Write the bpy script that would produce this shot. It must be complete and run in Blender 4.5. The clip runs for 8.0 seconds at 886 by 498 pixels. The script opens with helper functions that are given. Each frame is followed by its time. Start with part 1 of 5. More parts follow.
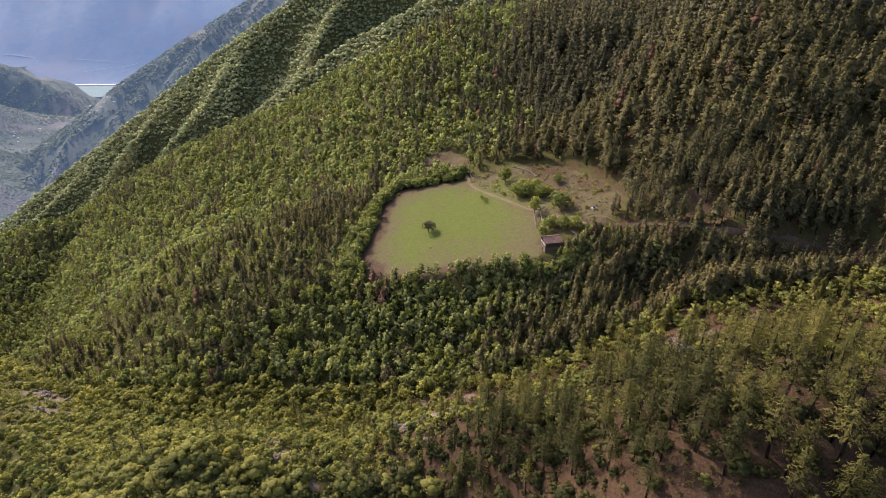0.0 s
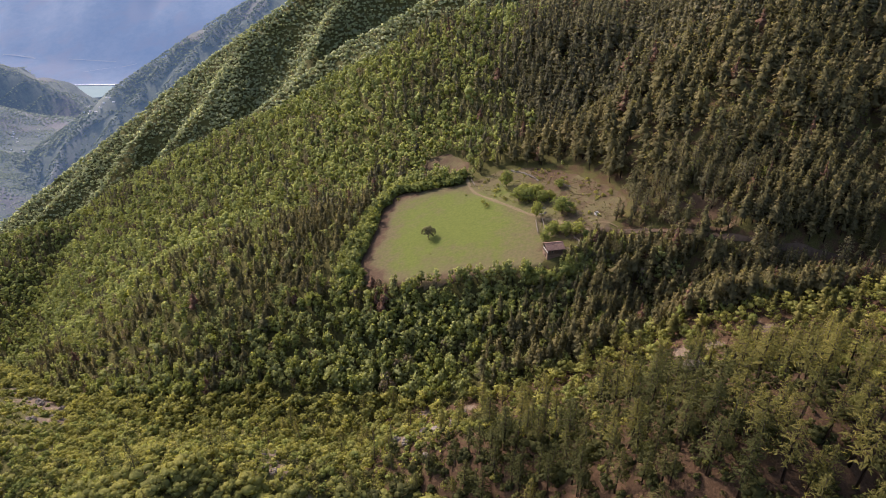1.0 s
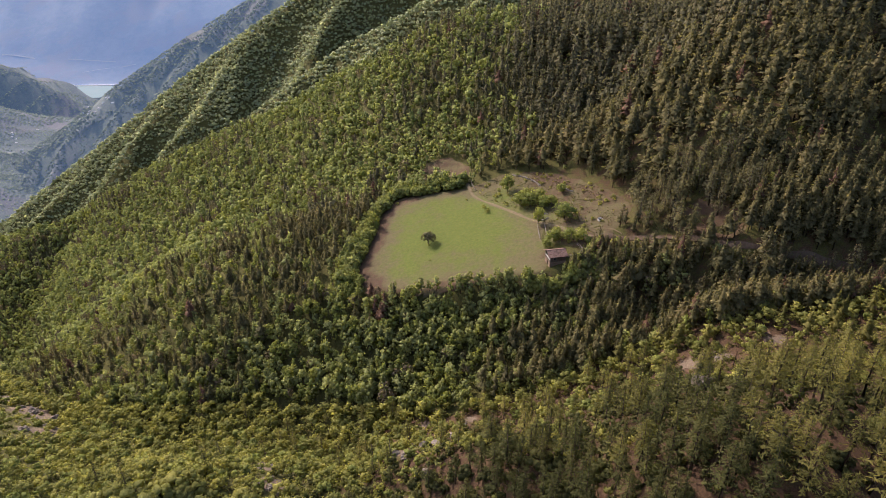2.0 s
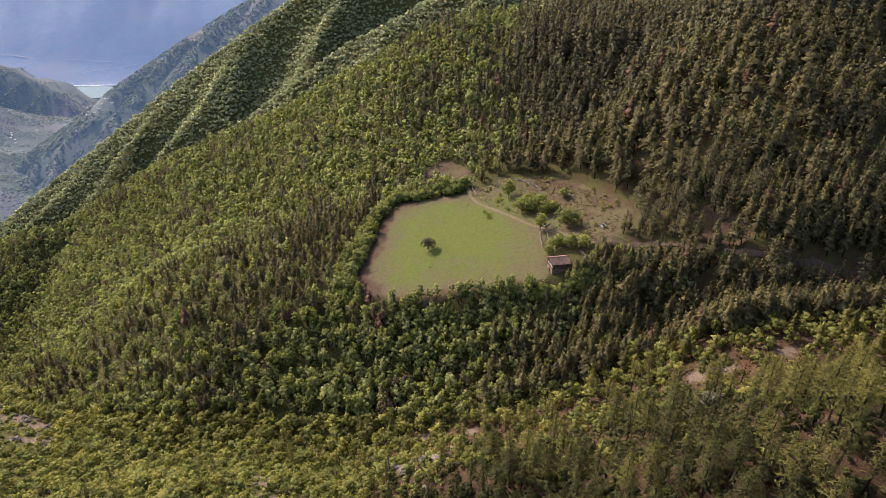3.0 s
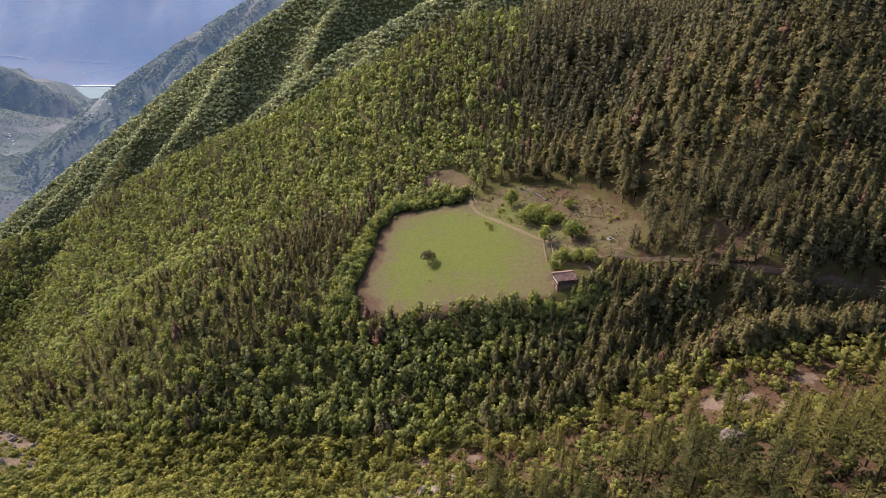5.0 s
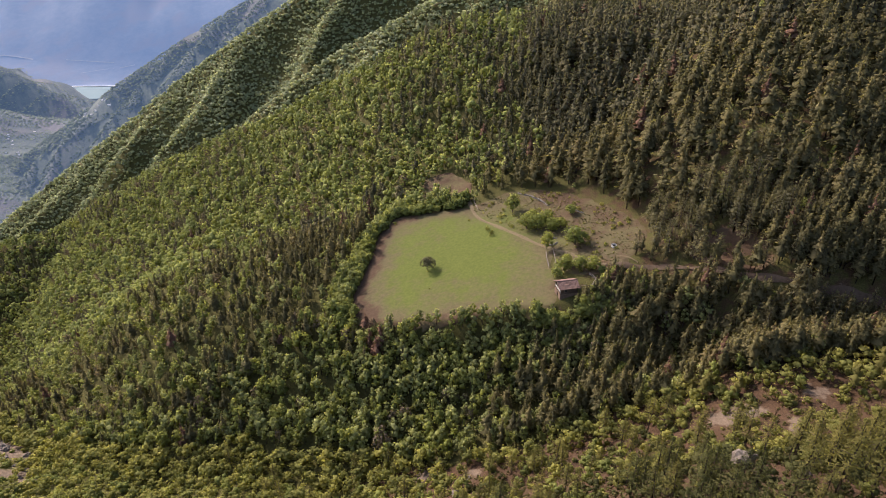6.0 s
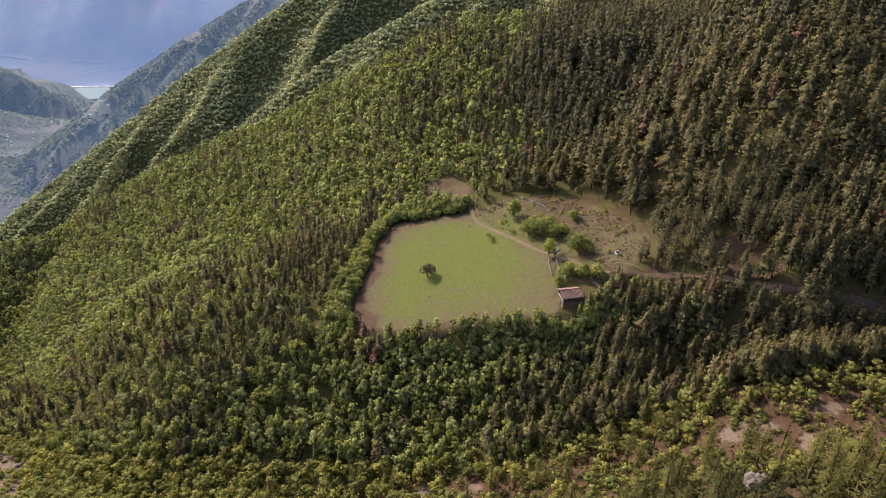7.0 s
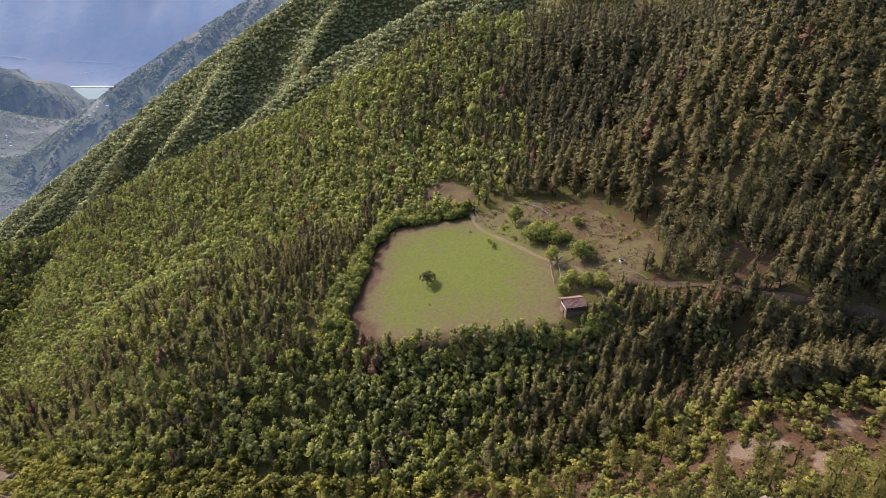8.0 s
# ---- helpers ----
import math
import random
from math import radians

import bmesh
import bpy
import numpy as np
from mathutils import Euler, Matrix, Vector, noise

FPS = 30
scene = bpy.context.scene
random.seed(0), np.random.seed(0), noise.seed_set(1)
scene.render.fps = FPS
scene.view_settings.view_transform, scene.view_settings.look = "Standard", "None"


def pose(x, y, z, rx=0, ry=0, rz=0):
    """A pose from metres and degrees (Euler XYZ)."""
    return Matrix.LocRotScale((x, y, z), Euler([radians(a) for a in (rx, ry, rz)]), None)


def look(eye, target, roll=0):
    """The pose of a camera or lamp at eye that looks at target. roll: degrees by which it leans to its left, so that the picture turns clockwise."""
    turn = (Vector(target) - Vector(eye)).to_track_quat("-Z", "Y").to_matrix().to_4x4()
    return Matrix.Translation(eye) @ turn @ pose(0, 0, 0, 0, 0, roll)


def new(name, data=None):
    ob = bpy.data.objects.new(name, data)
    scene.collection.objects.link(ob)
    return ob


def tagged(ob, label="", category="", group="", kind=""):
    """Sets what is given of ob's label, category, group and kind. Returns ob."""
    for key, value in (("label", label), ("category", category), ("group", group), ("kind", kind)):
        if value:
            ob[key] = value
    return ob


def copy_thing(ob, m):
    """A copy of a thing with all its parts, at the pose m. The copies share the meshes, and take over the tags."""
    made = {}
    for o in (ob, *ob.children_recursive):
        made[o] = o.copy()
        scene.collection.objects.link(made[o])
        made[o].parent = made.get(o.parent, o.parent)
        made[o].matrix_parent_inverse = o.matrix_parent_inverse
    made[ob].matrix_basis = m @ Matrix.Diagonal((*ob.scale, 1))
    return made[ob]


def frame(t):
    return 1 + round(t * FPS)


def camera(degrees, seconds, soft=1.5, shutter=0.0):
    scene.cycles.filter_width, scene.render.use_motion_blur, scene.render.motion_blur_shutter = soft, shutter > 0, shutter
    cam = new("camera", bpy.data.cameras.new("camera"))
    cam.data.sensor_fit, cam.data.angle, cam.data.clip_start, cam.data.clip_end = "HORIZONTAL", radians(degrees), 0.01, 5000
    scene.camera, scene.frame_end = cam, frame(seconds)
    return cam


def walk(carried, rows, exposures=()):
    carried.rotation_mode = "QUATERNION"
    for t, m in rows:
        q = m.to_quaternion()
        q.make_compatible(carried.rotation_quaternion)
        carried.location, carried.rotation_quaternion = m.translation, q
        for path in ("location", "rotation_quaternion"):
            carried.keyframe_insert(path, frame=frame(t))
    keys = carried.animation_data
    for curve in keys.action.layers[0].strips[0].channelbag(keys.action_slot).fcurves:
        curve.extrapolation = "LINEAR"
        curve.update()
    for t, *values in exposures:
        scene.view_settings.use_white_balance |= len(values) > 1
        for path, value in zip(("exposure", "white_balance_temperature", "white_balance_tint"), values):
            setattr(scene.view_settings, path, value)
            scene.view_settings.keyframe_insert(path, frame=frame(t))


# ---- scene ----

# ---------------------------------------------------------------- camera
EYE, SPEED, DRIFT, TILT = 113.5, 5.0, -0.055, -28.42
cam = camera(70.0, 8.0, soft=0.8)
walk(cam, [(t, pose(DRIFT * t, SPEED * t, EYE, 90 + TILT, 0, 0)) for t in (0.0, 1.0, 2.0, 3.0, 4.0, 5.0, 6.0, 7.0, 8.0)],
     [(0.0, 1.18, 6300, 23), (8.0, 1.18, 6300, 23)])

# ---------------------------------------------------------------- light
SUN_ELEVATION, SUN_LEFT = 35.0, 43.0      # degrees; the sun stands to the left of the way ahead
world = bpy.data.worlds.new("sky")
scene.world = world
world.use_nodes = True
wn = world.node_tree.nodes
sky = wn.new("ShaderNodeTexSky")
sky.sky_type, sky.sun_disc = "NISHITA", False
sky.sun_elevation, sky.sun_rotation = radians(SUN_ELEVATION), radians(-SUN_LEFT)
sky.air_density, sky.dust_density = 1.0, 3.0
wn["Background"].inputs["Strength"].default_value = 0.15
world.node_tree.links.new(sky.outputs[0], wn["Background"].inputs[0])
sun_data = bpy.data.lights.new("sun", "SUN")
sun_data.energy, sun_data.angle, sun_data.color = 3.0, radians(0.53), (1.0, 0.92, 0.80)
sun = new("sun", sun_data)
e, a = radians(SUN_ELEVATION), radians(SUN_LEFT)
sun.matrix_world = look((0, 0, 0), (math.sin(a) * math.cos(e), -math.cos(a) * math.cos(e), -math.sin(e)))

# ---------------------------------------------------------------- small tools
rng = np.random.default_rng(7)


def vnoise(x, y, size, seed=0):
    """Smooth noise of 0 to 1 over the plan, with lumps of that size."""
    x, y = np.asarray(x, float) / size, np.asarray(y, float) / size
    ix, iy = np.floor(x), np.floor(y)
    fx, fy = x - ix, y - iy
    fx, fy = fx * fx * (3 - 2 * fx), fy * fy * (3 - 2 * fy)

    def h(a, b):
        v = np.sin(a * 127.1 + b * 311.7 + seed * 74.7) * 43758.5453
        return v - np.floor(v)
    return (h(ix, iy) * (1 - fx) + h(ix + 1, iy) * fx) * (1 - fy) + (h(ix, iy + 1) * (1 - fx) + h(ix + 1, iy + 1) * fx) * fy


def fbm(x, y, size, seed=0, octaves=4):
    s, amp, tot = 0, 1.0, 0
    for i in range(octaves):
        s, tot = s + amp * vnoise(x, y, size / 2 ** i, seed + i * 3), tot + amp
        amp *= 0.5
    return s / tot


def smooth(a, b, v):
    t = np.clip((v - a) / (b - a), 0, 1)
    return t * t * (3 - 2 * t)


def rounded(points, n=6):
    """A closed outline made smooth."""
    p, out = np.array(points, float), []
    for i in range(len(p)):
        a, b, c, d = p[i - 1], p[i], p[(i + 1) % len(p)], p[(i + 2) % len(p)]
        for k in range(n):
            t = k / n
            out.append(0.5 * (2 * b + (c - a) * t + (2 * a - 5 * b + 4 * c - d) * t * t + (3 * b - a - 3 * c + d) * t ** 3))
    return np.array(out)


def outside(x, y, poly):
    """Metres from an outline; negative inside it."""
    x, y = np.ravel(x).astype(float), np.ravel(y).astype(float)
    best, inside = np.full(len(x), 1e9), np.zeros(len(x), bool)
    for i in range(len(poly)):
        (ax, ay), (bx, by) = poly[i - 1], poly[i]
        dx, dy = bx - ax, by - ay
        t = np.clip(((x - ax) * dx + (y - ay) * dy) / (dx * dx + dy * dy + 1e-9), 0, 1)
        best = np.minimum(best, np.hypot(x - ax - t * dx, y - ay - t * dy))
        if ay != by:
            inside ^= ((ay > y) != (by > y)) & (x < (bx - ax) * (y - ay) / (by - ay) + ax)
    return np.where(inside, -best, best)


def from_line(x, y, line):
    """Metres from an open line in plan, and the height along it where it has one."""
    x, y = np.ravel(x).astype(float), np.ravel(y).astype(float)
    best, high = np.full(len(x), 1e9), np.zeros(len(x))
    for p, q in zip(line[:-1], line[1:]):
        dx, dy = q[0] - p[0], q[1] - p[1]
        t = np.clip(((x - p[0]) * dx + (y - p[1]) * dy) / (dx * dx + dy * dy + 1e-9), 0, 1)
        d = np.hypot(x - p[0] - t * dx, y - p[1] - t * dy)
        if len(p) > 2:
            high = np.where(d < best, p[2] + t * (q[2] - p[2]), high)
        best = np.minimum(best, d)
    return best, high


# ---------------------------------------------------------------- the lie of the land
MEADOW = rounded([(-22, 272), (-13, 271.5), (3, 268), (11, 265), (18, 252), (33, 228), (37, 221), (35, 213), (35, 203), (33, 193),
                  (20, 196), (-3, 198), (-27, 208), (-32, 223), (-29, 238), (-27, 257)])
CLEARING = rounded([(11, 265), (18, 268), (29, 271), (46, 261), (60, 242), (68, 222), (62, 210), (47, 203), (37, 212), (37, 221), (18, 252)])
YARD = rounded([(33, 192.5), (43, 193.5), (49, 199), (48, 206), (36, 209)])
RELIEF = [
    [0, 0.1, 3.1, 26.3, 21.9, 5.1, -3.7, 4.3, 1.1],
    [0.9, 5.3, 4.9, 15.4, -15.6, -4.5, -28.6, 4.5, -0.7],
    [1.9, 14.9, 18.8, -6, 0, 18.4, -9.4, 5.5, -4],
    [-0, 0.7, 24, -19.4, 17.4, 2.3, -9.4, 7, 7.2],
    [-3.4, -20.9, 11.4, -18.4, 12.3, -5.3, 2.3, 19.5, 5.1],
    [-2.1, -8, 21.7, -23.5, 24.1, -16.8, 26.6, 22.8, 3.3],
    [9.3, 18.7, 1.9, -13.8, -0.5, -2.5, 7.1, -26.1, -2.9],
    [2.7, 20.5, -2, 0.4, 6.3, 14.3, 16.9, -7.6, -0.9],
    [6.6, 11.1, -3.7, -8.7, -3.7, -14.2, 0.3, -0.3, -0],
    [0.8, 1.1, -0.5, -6.2, -9.3, -4.6, -0.4, 0, 0],
]
SPURS = [  # crests: plan and height; the slope of their flanks
    (0.72, [(-800, 900, -405), (-660, 915, -300), (-540, 927, -218), (-395, 933, -118), (-263, 920, -31), (-111, 947, 56), (300, 980, 230)]),
    (0.72, [(-330, 735, -170), (-240, 741, -113), (-123, 773, -34), (-19, 768, 20), (73, 771, 67), (400, 800, 220)]),
    (0.55, [(-1160, 1640, -495), (-1000, 1660, -395), (-860, 1670, -300), (-640, 1680, -170), (-420, 1700, -55), (300, 1760, 230)]),
    (0.60, [(-2800, 2740, -290), (-2053, 2686, -400), (-1821, 2669, -462), (-1535, 2563, -560), (-1393, 2478, -615)]),
    (0.45, [(-2600, 1300, -150), (-1900, 1500, -260), (-1450, 1620, -400)]),
]


def near_land(x, y):
    xc = np.clip(x, -700, 900)
    u = (xc / (np.maximum(y, -20) + 60) + 0.8) / 0.17
    v = (np.log(np.maximum(y, -40) + 60) - 4.75) / 0.22
    z = -21.84 + 0.4144 * xc + 0.0630 * np.maximum(y, -300)
    for i, row in enumerate(RELIEF):
        for j, lift in enumerate(row):
            z = z + lift * np.exp(-((u - i) ** 2 + (v - j) ** 2) / 1.125)
    return z


def gully(x):
    """How far ahead the bottom of the gully lies."""
    return np.interp(x, [-256, -165, -105, -64, -33, -4, 14, 50, 75, 103, 130, 400], [289, 217, 187, 182, 173, 161, 157, 159, 153, 151, 152, 150])


BARE_SPOTS = [(66, 140, 4), (71, 140.5, 3.5), (75, 131, 3), (74, 125, 2.5), (84, 141, 3.5), (62.5, 141, 2.5), (73, 145, 2), (-47, 134, 4), (-43, 122, 3.6), (-33, 112, 2.8), (-52, 141, 3), (-63, 163, 2.5), (-72, 154, 3.5), (-6, 155, 3), (-12, 131, 3.5), (-5, 134, 4), (8, 150, 3),
              (-148, 183, 8), (-160, 203, 9), (-173, 209, 8), (-139, 178, 5), (-192, 222, 6), (2, 292, 5), (-5, 294, 4)]


def pale_ground(x, y):
    """Bare patches: 1 in their middle, 0 outside."""
    best = np.zeros(np.shape(x))
    for px, py, r in BARE_SPOTS:
        best = np.maximum(best, 1 - smooth(0.5, 1.2, np.hypot(x - px, y - py) / r))
    return best


def bench(x, y):
    return -15.75 + 0.2802 * x + 0.0654 * y


RAVINE = [(-335, 490), (-322, 419), (-300, 365), (-289, 343), (-262, 300)]


def land(x, y):
    """The height of the ground."""
    shape = np.shape(x)
    x, y = np.ravel(x).astype(float), np.ravel(y).astype(float)
    crest = 520 - 92 * smooth(-250, -10, x)      # the mountain's shoulder; behind it the land falls away
    z = near_land(x, np.minimum(y, crest)) - 0.62 * np.maximum(0, y - crest)
    fold, _ = from_line(x, y, [(58, 278), (84, 316), (112, 352), (140, 400), (165, 470)])
    z -= 11 * np.exp(-(fold / 20) ** 2) * smooth(255, 300, y) * smooth(520, 430, y)
    fold, _ = from_line(x, y, [(80, 201), (86, 198), (91, 192)])
    z -= 4.5 * np.exp(-(fold / 5) ** 2)
    fold, _ = from_line(x, y, [(66, 173), (80, 172), (100, 169), (125, 166)])
    z -= 14 * np.exp(-(fold / 11) ** 2)
    fold, _ = from_line(x, y, RAVINE)
    z -= 26 * np.exp(-(fold / 30) ** 2)
    fold, _ = from_line(x, y, [(-12, 132), (6, 118), (14, 104)])
    z += 4 * np.exp(-(fold / 8) ** 2)      # a rocky rib, and the hollow beside it
    fold, _ = from_line(x, y, [(17, 136), (27, 114), (31, 98)])
    z -= 3.5 * np.exp(-(fold / 8) ** 2)
    z += 2.4 * np.exp(-((x - 52) ** 2 + (y - 111) ** 2) / 60)      # the knoll that carries the pale rock
    near = (abs(x) < 130) & (y > 150) & (y < 330)
    if near.any():
        d = np.minimum(np.minimum(outside(x[near], y[near], MEADOW), outside(x[near], y[near], CLEARING)), outside(x[near], y[near], YARD))
        w = 1 - smooth(0, np.where(y[near] < 212, 6, 14), d)
        z[near] = z[near] * (1 - w) + bench(x[near], y[near]) * w
        w = np.ones(len(x))
        w[near] = smooth(0, 20, d)
    else:
        w = np.ones(len(x))
    z += w * smooth(20, 60, np.hypot(x, y)) * ((fbm(x, y, 26, 5, 3) - 0.5) * 5)
    far = y > 430
    if far.any():
        fx, fy = x[far], y[far]
        river, _ = from_line(fx, fy, [(-600, 1000), (-820, 1250), (-1000, 1550), (-1150, 1850), (-1420, 2500), (-1700, 3400)])
        floor = np.minimum(-545 + 0.30 * river, -400 - 240 * smooth(2100, 2700, fy)) - 110 * smooth(1900, 2700, fy) + 70 * (fbm(fx, fy, 260, 3) - 0.5) * smooth(0, 150, river) * smooth(200, 500, np.hypot(fx + 1650, fy - 3020))
        floor = np.maximum(floor, -703 - 0.25 * np.maximum(0, np.hypot(fx + 1750, fy - 3180) - 170))
        rise = -750 + 70 * smooth(3300, 3750, fy) + 0.5 * np.maximum(0, fy - 3750 + 0.15 * (fx + 2500)) + 240 * (fbm(fx + fy * 0.2, fy * 0.35, 420, 8, 4) - 0.5) * smooth(3700, 4100, fy)
        best = np.maximum(floor, np.where(fy > 3300, rise, -999))
        for slope, crest in SPURS:
            d, high = from_line(fx, fy, crest)
            ribs = (fbm(fx, fy, 190, 11, 4) - 0.5) * 70 - 44 * (np.abs(np.sin((0.84 * fx - 0.55 * fy) / 36 + 2.4 * fbm(fx, fy, 200, 17, 2))) - 0.5)
            best = np.maximum(best, high - slope * d + ribs * smooth(4, 90, d))
        z[far] = np.maximum(z[far], best)
    return z.reshape(shape)


def ground_at(x, y):
    return float(land(np.array([x]), np.array([y]))[0])


# ---------------------------------------------------------------- materials
def material(name, build):
    m = bpy.data.materials.new(name)
    m.use_nodes = True
    nt = m.node_tree
    build(nt.nodes, nt.links, nt.nodes["Principled BSDF"])
    return m


def node(nodes, kind, **inputs):
    n = nodes.new(kind)
    for k, v in inputs.items():
        n.inputs[k.replace("_", " ")].default_value = v
    return n


def place_in(nodes, links):
    g = nodes.new("ShaderNodeNewGeometry")
    return g.outputs["Position"]


def noise_out(nodes, links, where, scale, detail=4.0, rough=0.6):
    n = node(nodes, "ShaderNodeTexNoise", Scale=scale, Detail=detail, Roughness=rough)
    links.new(where, n.inputs["Vector"])
    return n.outputs["Fac"]


def ramp(nodes, links, fac, stops):
    r = nodes.new("ShaderNodeValToRGB")
    els = r.color_ramp.elements
    for i, (at, col) in enumerate(stops):
        el = els[i] if i < 2 else els.new(at)
        el.position, el.color = at, (*col, 1)
    links.new(fac, r.inputs[0])
    return r.outputs[0]


def mixed(nodes, links, fac, a, b, blend="MIX"):
    m = nodes.new("ShaderNodeMix")
    m.data_type, m.blend_type = "RGBA", blend
    for sock, v in ((m.inputs[0], fac), (m.inputs[6], a), (m.inputs[7], b)):
        if hasattr(v, "is_linked"):
            links.new(v, sock)
        elif isinstance(v, (int, float)):
            sock.default_value = v
        else:
            sock.default_value = (*v, 1)
    return m.outputs[2]


def maths(nodes, links, op, a, b):
    m = nodes.new("ShaderNodeMath")
    m.operation = op
    for sock, v in zip(m.inputs, (a, b)):
        if hasattr(v, "is_linked"):
            links.new(v, sock)
        else:
            sock.default_value = v
    return m.outputs[0]


def bumped(nodes, links, bsdf, fac, strength, distance):
    b = node(nodes, "ShaderNodeBump", Strength=strength, Distance=distance)
    links.new(fac, b.inputs["Height"])
    links.new(b.outputs[0], bsdf.inputs["Normal"])


def leaf_material(name, stops, through_light=0.45, haze_emission=None):
    """Leaves: a tint for each tree, a finer one for each spray, and light that passes through."""
    def build(n, l, p):
        tint = n.new("ShaderNodeAttribute")
        tint.attribute_name = "tint"
        info = n.new("ShaderNodeObjectInfo")
        geo = n.new("ShaderNodeNewGeometry")
        each = maths(n, l, "FRACT", maths(n, l, "ADD", tint.outputs["Fac"], info.outputs["Random"]), 0)
        stand = noise_out(n, l, geo.outputs["Position"], 0.02, 3)
        fac = maths(n, l, "ADD", maths(n, l, "MULTIPLY", each, 0.6), maths(n, l, "MULTIPLY", stand, 0.4))
        col = ramp(n, l, fac, stops)
        spray = maths(n, l, "ADD", maths(n, l, "MULTIPLY", geo.outputs["Random Per Island"], 0.3), 0.85)
        leafy = noise_out(n, l, geo.outputs["Position"], 1.5, 3, 0.7)
        value = maths(n, l, "MULTIPLY", spray, maths(n, l, "ADD", maths(n, l, "MULTIPLY", leafy, 0.9), 0.55))
        hsv = n.new("ShaderNodeHueSaturation")
        l.new(col, hsv.inputs["Color"])
        l.new(value, hsv.inputs["Value"])
        l.new(hsv.outputs[0], p.inputs["Base Color"])
        p.inputs["Roughness"].default_value = 0.75
        p.inputs["Specular IOR Level"].default_value = 0.06
        bumped(n, l, p, leafy, 0.5, 0.5)
        # far leaves may emit a faint blue that stands for haze
        if haze_emission:
            p.inputs["Emission Color"].default_value = (*haze_emission, 1)
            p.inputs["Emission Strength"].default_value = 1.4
        t = n.new("ShaderNodeBsdfTranslucent")
        bright = mixed(n, l, 1.0, hsv.outputs[0], (1.25, 1.25, 0.75), "MULTIPLY")
        l.new(bright, t.inputs["Color"])
        mx = n.new("ShaderNodeMixShader")
        mx.inputs[0].default_value = through_light
        l.new(p.outputs[0], mx.inputs[1])
        l.new(t.outputs[0], mx.inputs[2])
        l.new(mx.outputs[0], n["Material Output"].inputs["Surface"])
    return material(name, build)


PINE = leaf_material("pine needles", [(0.0, (0.058, 0.058, 0.037)), (0.35, (0.100, 0.094, 0.052)), (0.7, (0.142, 0.128, 0.066)), (0.92, (0.168, 0.136, 0.075)), (1.0, (0.18, 0.11, 0.078))], 0.45)
BROAD = leaf_material("broad leaves", [(0.0, (0.118, 0.126, 0.054)), (0.35, (0.190, 0.202, 0.076)), (0.65, (0.252, 0.262, 0.092)), (1.0, (0.320, 0.322, 0.110))], 0.45)
SHRUB = leaf_material("shrub leaves", [(0.0, (0.110, 0.118, 0.040)), (0.4, (0.190, 0.190, 0.056)), (0.8, (0.275, 0.258, 0.070)), (1.0, (0.20, 0.17, 0.075))], 0.55)
TWIGS = leaf_material("late bare twigs", [(0.0, (0.085, 0.068, 0.044)), (1.0, (0.16, 0.125, 0.08))], 0.35)
# Broad leaves again, colour lightened to put in the far slope's light and haze.
LIGHT_BROAD = leaf_material("lightened far broad leaves", [(0.0, (0.140, 0.160, 0.060)), (0.35, (0.208, 0.230, 0.077)), (0.65, (0.267, 0.284, 0.090)), (1.0, (0.328, 0.334, 0.102))], 0.45)
FRESH = leaf_material("fresh leaves", [(0.0, (0.122, 0.145, 0.045)), (0.5, (0.188, 0.204, 0.056)), (1.0, (0.278, 0.276, 0.070))], 0.5)
# Base colour paled and greyed: the distance haze is put into it.
SPUR = leaf_material("haze-paled far spur leaves", [(0.0, (0.25, 0.278, 0.160)), (0.5, (0.30, 0.322, 0.182)), (1.0, (0.35, 0.362, 0.200))], 0.45)
# These leaves emit faint blue to imitate the valley's haze.
VALLEY = leaf_material("far valley leaves with emitted haze", [(0.0, (0.06, 0.078, 0.042)), (0.5, (0.10, 0.122, 0.056)), (1.0, (0.15, 0.165, 0.075))], 0.3, (0.016, 0.027, 0.05))
VALE_PINE = leaf_material("gully pine needles", [(0.0, (0.062, 0.059, 0.032)), (0.35, (0.106, 0.096, 0.044)), (0.7, (0.152, 0.131, 0.056)), (0.92, (0.182, 0.140, 0.066)), (1.0, (0.195, 0.113, 0.072))], 0.45)
# Leaf colour darkened to imitate shade over the near lower slope.
SHADE_LEAF = leaf_material("shade-darkened near leaves", [(0.0, (0.040, 0.044, 0.017)), (0.5, (0.066, 0.068, 0.023)), (0.85, (0.095, 0.092, 0.032)), (1.0, (0.12, 0.085, 0.045))], 0.45)
UNDER = leaf_material("undergrowth leaves", [(0.0, (0.050, 0.042, 0.020)), (0.5, (0.085, 0.078, 0.028)), (1.0, (0.14, 0.135, 0.038))], 0.4)
# Pine colour lightened so the near open pines look sunlit.
OPEN_PINE = leaf_material("sunlit-toned pine needles", [(0.0, (0.085, 0.082, 0.028)), (0.5, (0.14, 0.128, 0.038)), (0.85, (0.19, 0.168, 0.05)), (1.0, (0.17, 0.11, 0.06))], 0.5)
RUST = leaf_material("dead needles", [(0.0, (0.085, 0.05, 0.032)), (1.0, (0.17, 0.095, 0.06))], 0.3)


def build_bark(n, l, p):
    where = place_in(n, l)
    l.new(ramp(n, l, noise_out(n, l, where, 3.0), [(0.3, (0.05, 0.036, 0.027)), (0.7, (0.14, 0.10, 0.075))]), p.inputs["Base Color"])
    p.inputs["Roughness"].default_value = 0.9


BARK = material("bark", build_bark)


